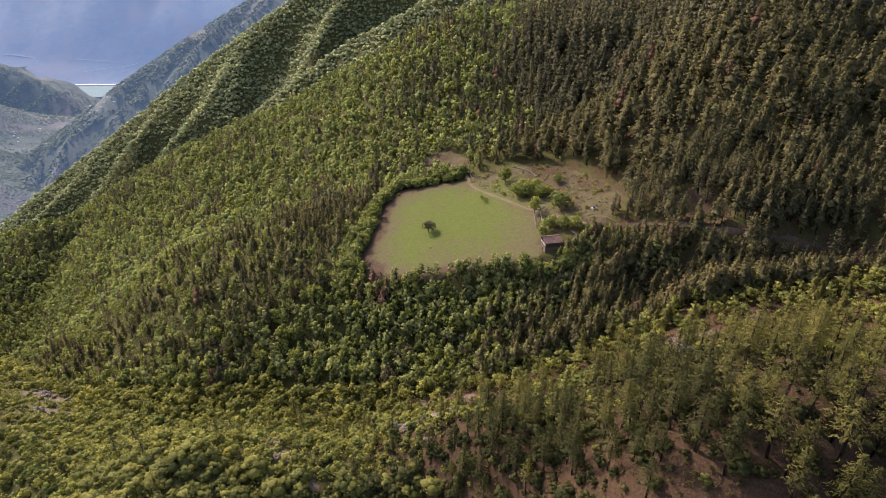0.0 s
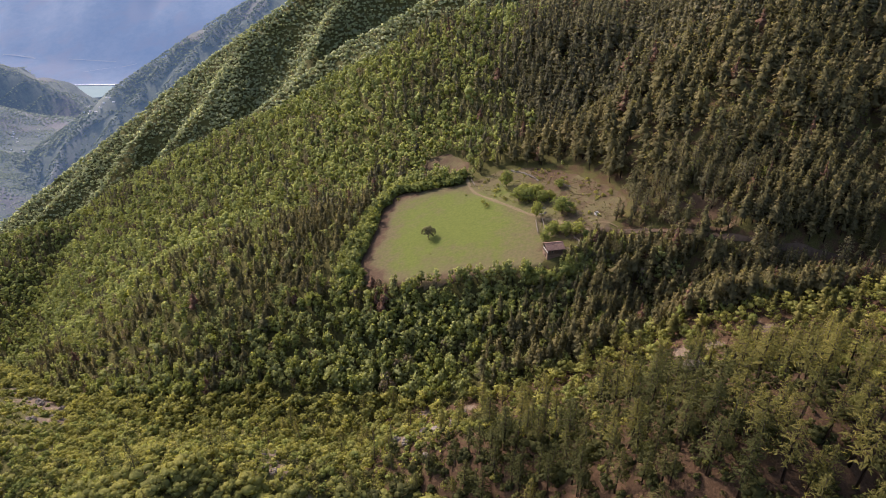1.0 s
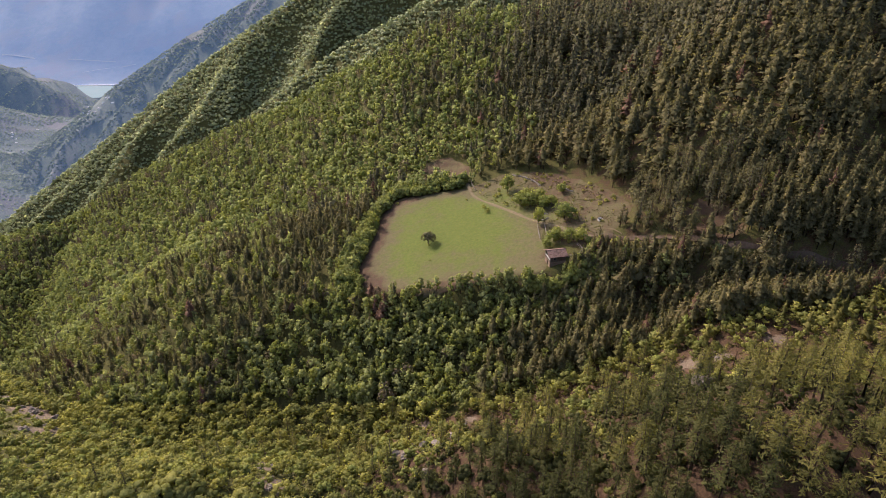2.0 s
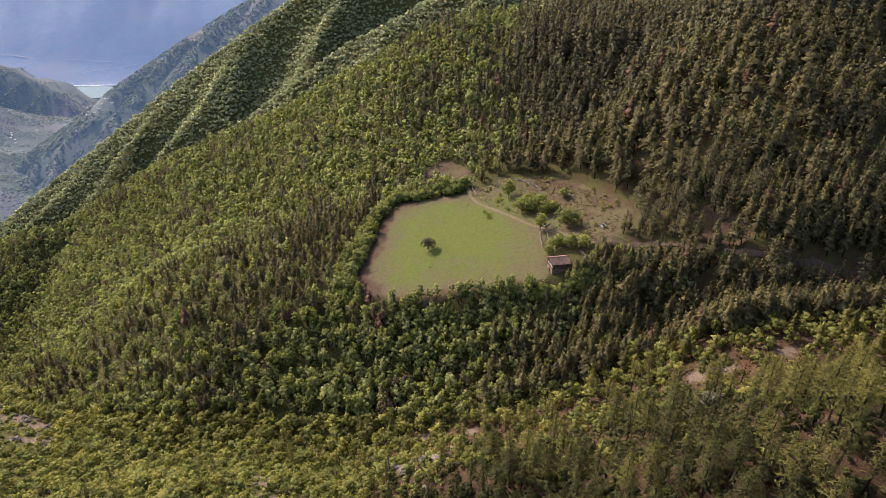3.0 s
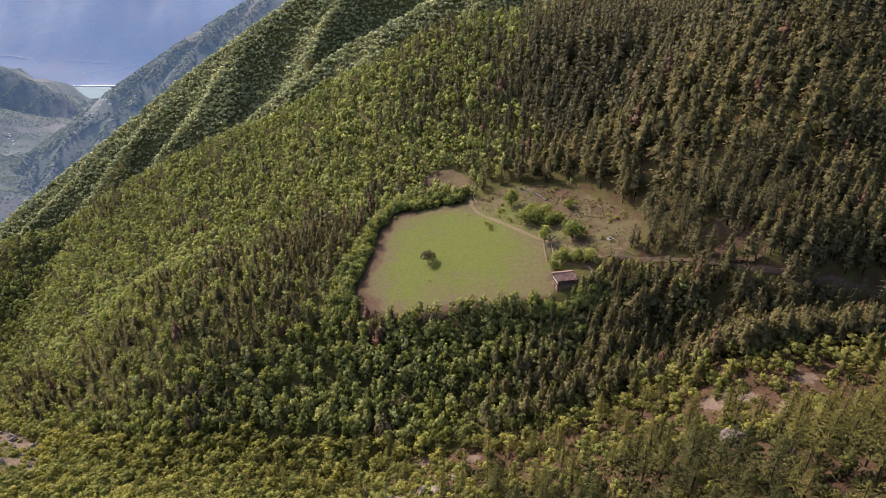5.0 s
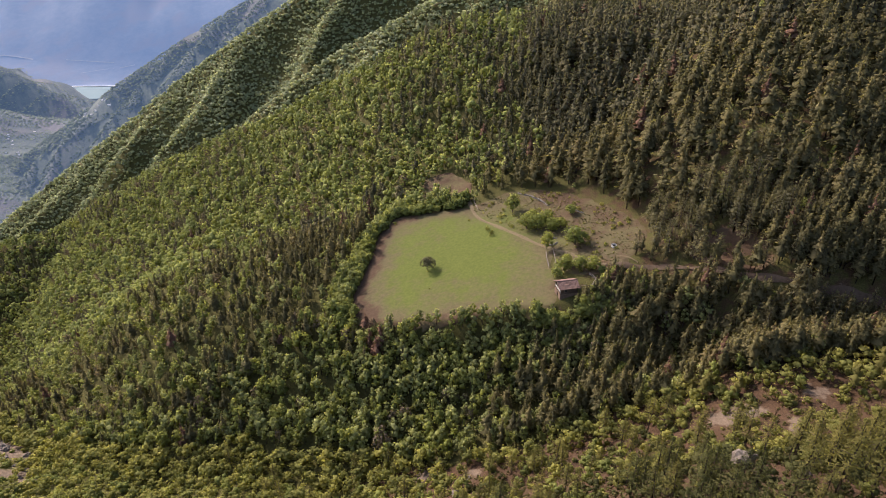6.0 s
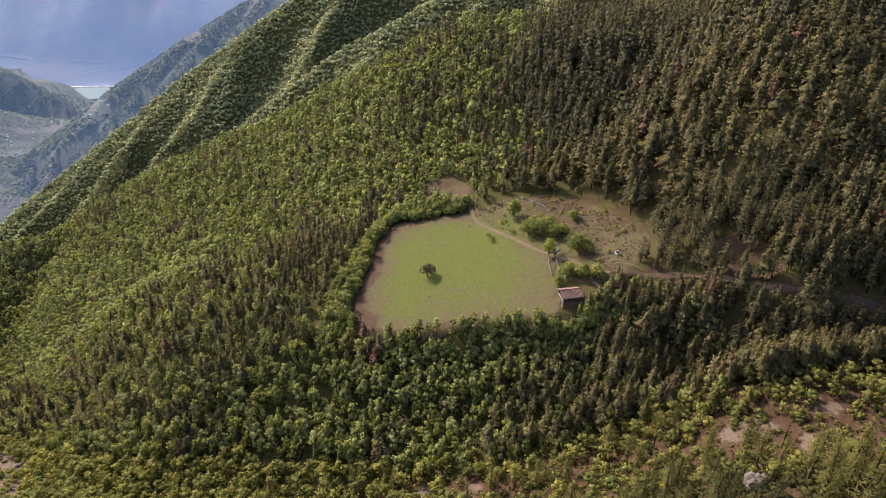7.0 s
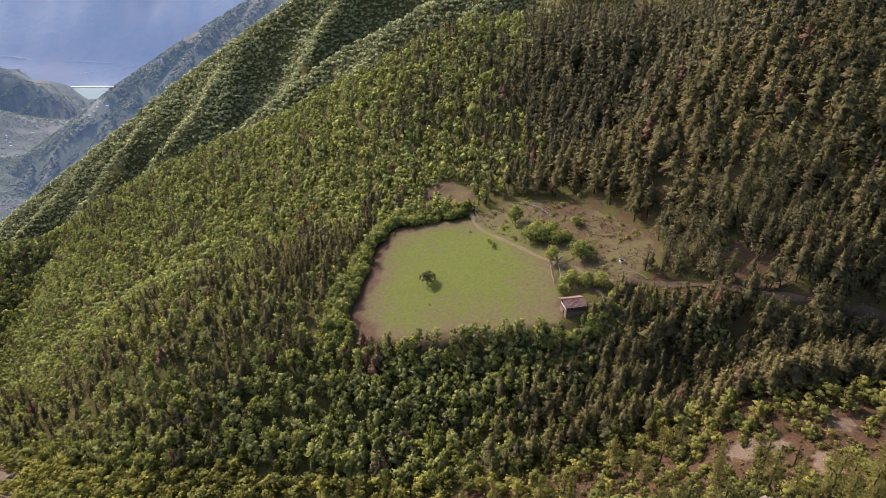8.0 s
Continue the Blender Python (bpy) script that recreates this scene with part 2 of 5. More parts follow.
def build_earth(n, l, p):
    where = place_in(n, l)
    big, mid, fine = noise_out(n, l, where, 0.035, 5), noise_out(n, l, where, 0.3, 5), noise_out(n, l, where, 2.2, 6, 0.7)
    soil = ramp(n, l, fine, [(0.25, (0.024, 0.014, 0.008)), (0.5, (0.056, 0.033, 0.018)), (0.75, (0.105, 0.065, 0.037))])
    grass = ramp(n, l, fine, [(0.3, (0.034, 0.034, 0.010)), (0.7, (0.085, 0.076, 0.022))])
    bare = n.new("ShaderNodeAttribute")
    bare.attribute_name = "bare"
    f = maths(n, l, "ADD", mid, maths(n, l, "MULTIPLY", maths(n, l, "SUBTRACT", bare.outputs["Fac"], 0.5), 0.5))
    col = mixed(n, l, ramp(n, l, f, [(0.46, (0, 0, 0)), (0.62, (1, 1, 1))]), grass, soil)
    pale = ramp(n, l, fine, [(0.3, (0.075, 0.053, 0.035)), (0.7, (0.155, 0.117, 0.080))])
    spots = n.new("ShaderNodeAttribute")
    spots.attribute_name = "pale"
    f = maths(n, l, "ADD", spots.outputs["Fac"], maths(n, l, "MULTIPLY", maths(n, l, "SUBTRACT", mid, 0.5), 2.4))
    f = ramp(n, l, f, [(0.45, (0, 0, 0)), (0.75, (1, 1, 1))])
    l.new(mixed(n, l, f, col, pale), p.inputs["Base Color"])
    p.inputs["Roughness"].default_value = 0.95
    p.inputs["Specular IOR Level"].default_value = 0.08
    bumped(n, l, p, fine, 0.6, 0.4)


def build_hills(haze_emission, strength, dark, light, size, depth=14):
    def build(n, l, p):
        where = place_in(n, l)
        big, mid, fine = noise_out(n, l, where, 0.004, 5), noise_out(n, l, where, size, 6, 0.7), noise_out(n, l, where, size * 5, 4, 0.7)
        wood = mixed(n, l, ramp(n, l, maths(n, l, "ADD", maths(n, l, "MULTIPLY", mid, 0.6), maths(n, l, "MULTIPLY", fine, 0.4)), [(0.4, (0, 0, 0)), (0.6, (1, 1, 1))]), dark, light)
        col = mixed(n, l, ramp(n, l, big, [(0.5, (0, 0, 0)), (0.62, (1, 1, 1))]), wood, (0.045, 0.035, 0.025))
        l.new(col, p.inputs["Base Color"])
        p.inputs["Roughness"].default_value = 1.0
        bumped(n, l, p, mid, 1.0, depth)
        # blue emission imitates the haze in front of the hills
        p.inputs["Emission Color"].default_value = (*haze_emission, 1)
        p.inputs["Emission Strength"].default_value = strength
    return build


EARTH = material("earth", build_earth)
# Both far grounds emit a little blue in place of distance haze.
FAR_HILLS = material("far wooded hills with emitted haze", build_hills((0.22, 0.37, 0.62), 0.10, (0.010, 0.017, 0.008), (0.045, 0.055, 0.022), 0.05, 2.0))
FAR_MOUNTAIN = material("far mountain with emitted haze", build_hills((0.20, 0.40, 0.78), 0.20, (0.022, 0.028, 0.028), (0.045, 0.046, 0.042), 0.006, 3))


def build_meadow(n, l, p):
    where = place_in(n, l)
    big, mid, small, fine = (noise_out(n, l, where, k, 5, 0.65) for k in (0.05, 0.22, 0.9, 4.0))
    speck = maths(n, l, "ADD", maths(n, l, "MULTIPLY", small, 0.55), maths(n, l, "MULTIPLY", fine, 0.45))
    green = ramp(n, l, speck, [(0.28, (0.052, 0.064, 0.013)), (0.5, (0.079, 0.094, 0.019)), (0.72, (0.106, 0.119, 0.027))])
    dry = ramp(n, l, speck, [(0.28, (0.056, 0.048, 0.022)), (0.5, (0.088, 0.074, 0.034)), (0.72, (0.118, 0.097, 0.047))])
    soil = ramp(n, l, speck, [(0.3, (0.042, 0.026, 0.015)), (0.7, (0.098, 0.063, 0.037))])
    worn = n.new("ShaderNodeAttribute")
    worn.attribute_name = "worn"
    f = maths(n, l, "ADD", worn.outputs["Fac"], maths(n, l, "MULTIPLY", maths(n, l, "SUBTRACT", mid, 0.5), 1.3))
    f = maths(n, l, "ADD", f, maths(n, l, "MULTIPLY", maths(n, l, "SUBTRACT", big, 0.5), 1.4))
    f = maths(n, l, "ADD", f, maths(n, l, "MULTIPLY", maths(n, l, "SUBTRACT", small, 0.5), 0.25))
    col = mixed(n, l, ramp(n, l, f, [(0.12, (0, 0, 0)), (0.65, (1, 1, 1))]), green, dry)
    l.new(mixed(n, l, ramp(n, l, f, [(0.72, (0, 0, 0)), (1.0, (1, 1, 1))]), col, soil), p.inputs["Base Color"])
    p.inputs["Roughness"].default_value = 0.95
    p.inputs["Specular IOR Level"].default_value = 0.08
    bumped(n, l, p, speck, 0.9, 0.25)


GRASS = material("meadow grass", build_meadow)


# ---------------------------------------------------------------- meshes
def quads(name, verts, faces, mats, tint=None, index=None, smoothed=False, facing=None):
    """A mesh from arrays of corners and of four-sided faces."""
    me = bpy.data.meshes.new(name)
    verts, faces = np.asarray(verts, np.float32), np.asarray(faces, np.int32)
    me.vertices.add(len(verts))
    me.vertices.foreach_set("co", verts.ravel())
    me.loops.add(faces.size)
    me.loops.foreach_set("vertex_index", faces.ravel())
    me.polygons.add(len(faces))
    me.polygons.foreach_set("loop_start", np.arange(0, faces.size, 4, dtype=np.int32))
    me.polygons.foreach_set("use_smooth", np.full(len(faces), smoothed))
    for m in mats:
        me.materials.append(m)
    if index is not None:
        me.polygons.foreach_set("material_index", np.asarray(index, np.int32))
    for key, values in (tint or {}).items():
        me.attributes.new(key, "FLOAT", "POINT").data.foreach_set("value", np.asarray(values, np.float32))
    me.update(calc_edges=True)
    if facing is not None:
        me.polygons.foreach_set("use_smooth", np.ones(len(faces), bool))
        me.normals_split_custom_set_from_vertices(np.asarray(facing, np.float32))
    return me


def sprays(centre, normal, length, width, r, along=None):
    """Pointed leaf sprays: a kite at each centre, facing along the normal. Gives corners, faces, and the way each corner faces."""
    n = normal / np.linalg.norm(normal, axis=1, keepdims=True)
    lean = n + r.normal(size=n.shape) * 0.55
    lean /= np.linalg.norm(lean, axis=1, keepdims=True)
    lean = np.where((lean * n).sum(1, keepdims=True) < 0.1, n, lean)
    t = np.cross(lean, r.normal(size=n.shape)) if along is None else along - lean * (along * lean).sum(1, keepdims=True)
    t /= np.linalg.norm(t, axis=1, keepdims=True) + 1e-9
    b = np.cross(lean, t)
    k = len(n)
    length, width = np.broadcast_to(length, k)[:, None], np.broadcast_to(width, k)[:, None]
    v = np.stack([centre - t * length, centre - b * width, centre + t * length, centre + b * width], 1)
    face = n * 0.85 + lean * 0.15
    face /= np.linalg.norm(face, axis=1, keepdims=True)
    return v.reshape(-1, 3), np.arange(4 * k).reshape(k, 4), np.repeat(face, 4, axis=0)


def tube(points, radii, sides=5):
    """A tapered limb along points."""
    p, v, f = np.array(points, float), [], []
    for i, (c, r) in enumerate(zip(p, radii)):
        ax = p[min(i + 1, len(p) - 1)] - p[max(i - 1, 0)]
        ax /= np.linalg.norm(ax)
        s = np.cross(ax, (0.3, 0.9, 0.1))
        s /= np.linalg.norm(s)
        q = np.cross(ax, s)
        v += [c + r * (math.cos(6.2832 * k / sides) * s + math.sin(6.2832 * k / sides) * q) for k in range(sides)]
    for i in range(len(p) - 1):
        f += [(i * sides + k, i * sides + (k + 1) % sides, (i + 1) * sides + (k + 1) % sides, (i + 1) * sides + k) for k in range(sides)]
    v, p = np.array(v), np.repeat(p, sides, axis=0)
    face = v - p
    return v, np.array(f)[:, ::-1], face / (np.linalg.norm(face, axis=1, keepdims=True) + 1e-9)


def joined(pieces):
    v, f, q, n = [], [], [], 0
    for a, b, c in pieces:
        v.append(a), f.append(np.asarray(b) + n), q.append(c)
        n += len(a)
    return np.concatenate(v), np.concatenate(f), np.concatenate(q)


def pine_crown(seed, tiers, arms, pads, tufts=1, spread=0.21, base=0.28, width=0.085, slim=0.6):
    """A pine one metre high: tiers of spreading, tufted limbs."""
    r = np.random.default_rng(seed)
    c, n, s, g = [], [], [], []
    for i in range(tiers):
        t = np.clip((i + r.uniform(-0.35, 0.35)) / (tiers - 1), 0, 1)
        z = base + (0.97 - base) * t
        reach = spread * (1 - t) ** 0.7 * (0.7 + 0.35 * min(1, t * 4)) + 0.02
        for k in range(arms):
            ang = 6.2832 * (k + r.uniform(-0.4, 0.4)) / arms + i * 1.3
            out, rise = reach * r.uniform(0.55, 1.2), r.uniform(-0.35, 0.15)
            for j in range(pads):
                d = out * (j + 0.75 + r.uniform(-0.2, 0.2)) / pads
                for _ in range(tufts):
                    off = r.normal(size=3) * width * (0.45 if tufts > 1 else 0.1) * np.array((1, 1, 0.5))
                    c.append((math.cos(ang) * d + off[0], math.sin(ang) * d + off[1], z + rise * d + off[2]))
                    n.append((math.cos(ang) * 0.6 * (d / out + 0.3) + r.normal() * 0.15, math.sin(ang) * 0.6 * (d / out + 0.3) + r.normal() * 0.15, 0.75))
                    g.append((math.cos(ang) + r.normal() * 0.5, math.sin(ang) + r.normal() * 0.5, 0.25 + r.normal() * 0.3))
                    s.append(width * r.uniform(0.6, 1.2) * (0.5 + 0.5 * (1 - t)))
    for _ in range(3):
        c.append((r.normal() * 0.006, r.normal() * 0.006, 0.975)), n.append((*r.normal(size=2), 0.5)), g.append((0.1, 0.1, 1)), s.append(0.03)
    s = np.array(s)
    return sprays(np.array(c), np.array(n), s, s * slim, r, np.array(g))


def pine_trunk(seed, limbs=0):
    r = np.random.default_rng(seed)
    bend = r.normal(size=2) * 0.015
    parts = [tube([(0, 0, -0.05), (bend[0], bend[1], 0.4), (0, 0, 0.95)], [0.021, 0.014, 0.003])]
    for _ in range(limbs):
        a, z, d = r.uniform(0, 6.28), r.uniform(0.2, 0.75), r.uniform(0.08, 0.16)
        parts.append(tube([(0, 0, z), (math.cos(a) * d, math.sin(a) * d, z + r.uniform(-0.02, 0.03))], [0.005, 0.002], 4))
    return joined(parts)


def broad_crown(seed, lumps, leaves, high=0.86, wide=0.30, low=0.10, size=0.075):
    """A broad crown one metre high: lumps of leaf sprays."""
    r = np.random.default_rng(seed)
    c, n = [], []
    mid = np.array((0, 0, low + high * 0.45))
    for i in range(lumps):
        a, q = i * 2.4 + r.uniform(-0.5, 0.5), -0.65 + 1.6 * (i + r.uniform(0, 1)) / lumps
        ring = math.sqrt(max(0.04, 1 - q * q)) * r.uniform(0.6, 1.0)
        m = mid + np.array((math.cos(a) * ring * wide * 0.7, math.sin(a) * ring * wide * 0.7, q * high * 0.36))
        d = r.normal(size=(leaves, 3))
        d[:, 2] = np.abs(d[:, 2]) - 0.35
        d /= np.linalg.norm(d, axis=1, keepdims=True)
        c.append(m + d * (wide * r.uniform(0.36, 0.55)) * r.uniform(0.7, 1.1, (leaves, 1)))
        o = (m - mid) / wide
        n.append(d + o * 0.5)
    c, n = np.concatenate(c), np.concatenate(n)
    s = size * r.uniform(0.6, 1.25, len(c))
    return sprays(c, n, s, s * 0.75, r)


def clump(mid, size, r, way, sides=6):
    """One closed, lumpy bough of leaves, rounded above and open below."""
    a = 6.2832 * np.arange(sides) / sides + r.uniform(0, 6)
    rings = []
    for z, rad in ((-0.45, 0.85), (0.35, 0.82)):
        rr = rad * r.uniform(0.72, 1.2, sides)
        rings.append(np.stack([np.cos(a) * rr, np.sin(a) * rr, z + r.uniform(-0.25, 0.25, sides)], 1))
    v = np.concatenate(rings + [np.array([[r.normal() * 0.15, r.normal() * 0.15, 0.95]])])
    f = [(i, (i + 1) % sides, sides + (i + 1) % sides, sides + i) for i in range(sides)]
    f += [(2 * sides, sides + i, sides + i + 1, sides + (i + 2) % sides) for i in range(0, sides, 2)]
    n = v * 0.8 + np.asarray(way) * 0.5
    return v * size + mid, np.array(f), n / (np.linalg.norm(n, axis=1, keepdims=True) + 1e-9)


def bough_crown(seed, lumps, leaves, high=0.86, wide=0.30, low=0.10, size=0.05, sides=6, hull=0.8):
    """A broad crown one metre high: closed inner boughs at uneven places, thick with leaf sprays."""
    r = np.random.default_rng(seed)
    mid = np.array((0, 0, low + high * 0.42))
    pieces, c, n = [], [], []
    for i in range(lumps):
        a, q = i * 2.4 + r.uniform(-0.5, 0.5), -0.75 + 1.75 * (i + r.uniform(0, 1)) / lumps
        ring = math.sqrt(max(0.03, 1 - q * q)) * r.uniform(0.5, 1.1)
        way = np.array((math.cos(a) * ring, math.sin(a) * ring, q))
        m = mid + way * (wide * 0.72, wide * 0.72, high * 0.38)
        big = wide * r.uniform(0.36, 0.62) * (1.1 - 0.3 * max(0, q))
        pieces.append(clump(m, hull * big * np.array((1, 1, r.uniform(0.75, 1.1))), r, way, sides))
        d = r.normal(size=(leaves, 3))
        d[:, 2] = np.abs(d[:, 2]) - 0.3
        d /= np.linalg.norm(d, axis=1, keepdims=True)
        c.append(m + d * big * r.uniform(0.7, 1.25, (leaves, 1)))
        n.append(d * 0.9 + way * 0.3 + r.normal(size=d.shape) * 0.45)
    c, n = np.concatenate(c), np.concatenate(n)
    s = size * r.uniform(0.6, 1.4, len(c))
    pieces.append(sprays(c, n, s, s * 0.62, r))
    return joined(pieces)


def solid_pine(seed, tiers, arms, tufts, spread=0.20, base=0.12, size=0.045):
    """A pine one metre high: overlapping ragged skirts of limbs, feathered all over with needle tufts."""
    r = np.random.default_rng(seed)
    v, f, n, c, cn, g, s = [], [], [], [], [], [], []
    lop = r.uniform(0, 6.28)
    for i in range(tiers):
        t = np.clip((i + r.uniform(-0.3, 0.3)) / (tiers - 1), 0, 1)
        z = base + (0.90 - base) * t
        reach = spread * (1 - t) ** 0.65 * (0.7 + 0.32 * min(1, t * 4)) * r.uniform(0.78, 1.18) + 0.022
        shift = r.normal(size=2) * reach * 0.18
        k0, turn = len(v), r.uniform(0, 6.28)
        v.append((shift[0], shift[1], z + reach * 0.55 + 0.03))
        n.append((0, 0, 1))
        for k in range(2 * arms):
            a = turn + 6.2832 * (k + r.uniform(-0.35, 0.35)) / (2 * arms)
            out = reach * (r.uniform(0.58, 0.86) if k % 2 else r.uniform(0.36, 0.55)) * (1 + 0.2 * math.cos(a - lop))
            v.append((shift[0] + math.cos(a) * out, shift[1] + math.sin(a) * out, z + r.uniform(-0.3, 0.12) * reach))
            n.append((math.cos(a) * 0.9 + r.normal() * 0.15, math.sin(a) * 0.9 + r.normal() * 0.15, 0.4 + r.normal() * 0.2))
        f += [(k0, k0 + 1 + 2 * k, k0 + 2 + 2 * k, k0 + 1 + (2 * k + 2) % (2 * arms)) for k in range(arms)]
        for _ in range(max(2, round(tufts / tiers * (1.5 - t)))):
            a, q = r.uniform(0, 6.28), r.uniform(0, 1)
            d = reach * (0.35 + 0.75 * q) * (1 + 0.2 * math.cos(a - lop))
            c.append((shift[0] + math.cos(a) * d, shift[1] + math.sin(a) * d, z + (0.42 * (1 - q) - 0.12) * reach + 0.02 + r.normal() * 0.01))
            cn.append((math.cos(a) * 0.85 + r.normal() * 0.3, math.sin(a) * 0.85 + r.normal() * 0.3, 0.6))
            g.append((math.cos(a) + r.normal() * 0.35, math.sin(a) + r.normal() * 0.35, r.uniform(-0.35, 0.35)))
            s.append(size * r.uniform(0.65, 1.25) * (1.15 - 0.45 * t))
    for ang in (0.4, 2.0):
        c.append((0, 0, 0.955)), cn.append((math.cos(ang), math.sin(ang), 0.3)), g.append((0.05, 0.02, 1)), s.append(0.045)
    v, n, s = np.array(v), np.array(n), np.array(s)
    n /= np.linalg.norm(n, axis=1, keepdims=True)
    return joined([(v, np.array(f), n), sprays(np.array(c), np.array(cn), s, s * 0.4, r, np.array(g))])


def broad_trunk(seed, limbs=4):
    r = np.random.default_rng(seed)
    parts = [tube([(0, 0, -0.06), (r.normal() * 0.01, r.normal() * 0.01, 0.2), (0, 0, 0.42)], [0.03, 0.022, 0.016])]
    for k in range(limbs):
        a = 6.2832 * (k + r.uniform(-0.3, 0.3)) / limbs
        d = r.uniform(0.12, 0.24)
        parts.append(tube([(0, 0, 0.3 + 0.02 * k), (math.cos(a) * d * 0.6, math.sin(a) * d * 0.6, 0.48), (math.cos(a) * d, math.sin(a) * d, 0.68)], [0.014, 0.009, 0.003], 4))
    return joined(parts)


# ---------------------------------------------------------------- ground
def make_ground():
    front = np.radians(np.linspace(-46, 46, 290))
    back = np.radians(np.linspace(46, 314, 80))[1:-1]
    ang = np.concatenate([front, back])
    rad = np.geomspace(12, 5600, 250)
    aa, rr = np.meshgrid(ang, rad, indexing="ij")
    x, y = rr * np.sin(aa), rr * np.cos(aa)
    z = land(x, y)
    na, nr = x.shape
    v = np.stack([x, y, z], -1).reshape(-1, 3)
    i, j = np.meshgrid(np.arange(na), np.arange(nr - 1), indexing="ij")
    k = (i + 1) % na
    f = np.stack([i * nr + j, i * nr + j + 1, k * nr + j + 1, k * nr + j], -1).reshape(-1, 4)
    f = f[:, ::-1]
    mid = v[f].mean(1)
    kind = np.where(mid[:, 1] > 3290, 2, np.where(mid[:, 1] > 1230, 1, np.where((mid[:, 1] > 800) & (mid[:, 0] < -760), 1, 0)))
    inner = np.arange(na) * nr
    v = np.concatenate([v, [[0, 0, ground_at(0, 0)]]])
    hub = np.stack([np.full(na // 2, len(v) - 1), inner[0::2][: na // 2], inner[1::2][: na // 2], inner[(np.arange(na // 2) * 2 + 2) % na]], -1)
    f, kind = np.concatenate([f, hub[:, ::-1]]), np.concatenate([kind, np.zeros(len(hub), int)])
    bare = np.where(v[:, 1] < gully(v[:, 0]), smooth(-60, 15, v[:, 0]), 0.55 * smooth(20, 60, v[:, 0]) * (v[:, 1] < 480))
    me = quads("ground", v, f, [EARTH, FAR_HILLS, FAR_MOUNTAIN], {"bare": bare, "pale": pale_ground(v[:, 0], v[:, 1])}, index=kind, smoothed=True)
    return tagged(new("ground", me), "steep brown earth mountainside with wooded spurs and valley", "ground", kind="structure")


make_ground()


def sheet(name, poly, step, lift, mats, label, category, worn=None):
    """A piece of ground with an outline of its own, laid over the land."""
    lo, hi = poly.min(0) - step, poly.max(0) + step
    gx, gy = np.meshgrid(np.arange(lo[0], hi[0], step), np.arange(lo[1], hi[1], step), indexing="ij")
    d = outside(gx, gy, poly).reshape(gx.shape)
    z = land(gx, gy) + np.where(d < 0, lift, lift - d * 0.25)
    na, nr = gx.shape
    i, j = np.meshgrid(np.arange(na - 1), np.arange(nr - 1), indexing="ij")
    f = np.stack([i * nr + j, (i + 1) * nr + j, (i + 1) * nr + j + 1, i * nr + j + 1], -1).reshape(-1, 4)
    keep = (d.ravel()[f] < 1.2 * step).any(1)
    me = quads(name, np.stack([gx, gy, z], -1).reshape(-1, 3), f[keep], mats, {"worn": worn(gx, gy, d).ravel()} if worn else None, smoothed=True)
    return tagged(new(name, me), label, category, kind="structure")


sheet("meadow", MEADOW, 1.0, 0.12, [GRASS], "grazed green meadow with dry worn edges", "meadow",
      lambda x, y, d: 0.36 - 0.38 * np.exp(-((x - 8) ** 2 + (y - 238) ** 2 * 0.6) / 420) + 0.25 * smooth(-14, -27, x) + 0.5 * smooth(-8, -1, d) * (1 - 0.6 * smooth(6, 16, x)) + 0.06 * smooth(12, 30, x) + 0.14 * smooth(224, 204, y))
sheet("clearing", CLEARING, 1.0, 0.10, [GRASS], "dry brown clearing with thin grass", "clearing",
      lambda x, y, d: 0.40 + 0.5 * smooth(28, 50, x) + 0.3 * smooth(245, 266, y))
RED_PATCH = rounded([(-9, 303), (-1, 304), (6, 298), (11, 286), (10.5, 278), (5, 283), (-2, 292)])
SCAR = rounded([(77.5, 204), (82, 205), (86, 204), (91, 198), (94.5, 190), (91, 188.8), (84, 194), (79, 199.5)])
sheet("bare_patch", RED_PATCH, 1.0, 0.3, [GRASS], "bare reddish patch above the meadow", "bare ground", lambda x, y, d: 0.95 + 0 * x)
sheet("landslip", SCAR, 1.0, 0.4, [GRASS], "raw reddish-brown landslip above the forest road", "landslip", lambda x, y, d: 0.95 + 0.2 * smooth(0, -3, d))


# ---------------------------------------------------------------- woods
def scatter(x0, x1, y0, y1, gap, seed):
    r = np.random.default_rng(seed)
    gx, gy = np.meshgrid(np.arange(x0, x1, gap), np.arange(y0, y1, gap), indexing="ij")
    gx = gx + (np.arange(gx.shape[1]) % 2) * gap * 0.5 + r.uniform(-0.42, 0.42, gx.shape) * gap
    gy = gy + r.uniform(-0.42, 0.42, gy.shape) * gap
    return gx.ravel(), gy.ravel()


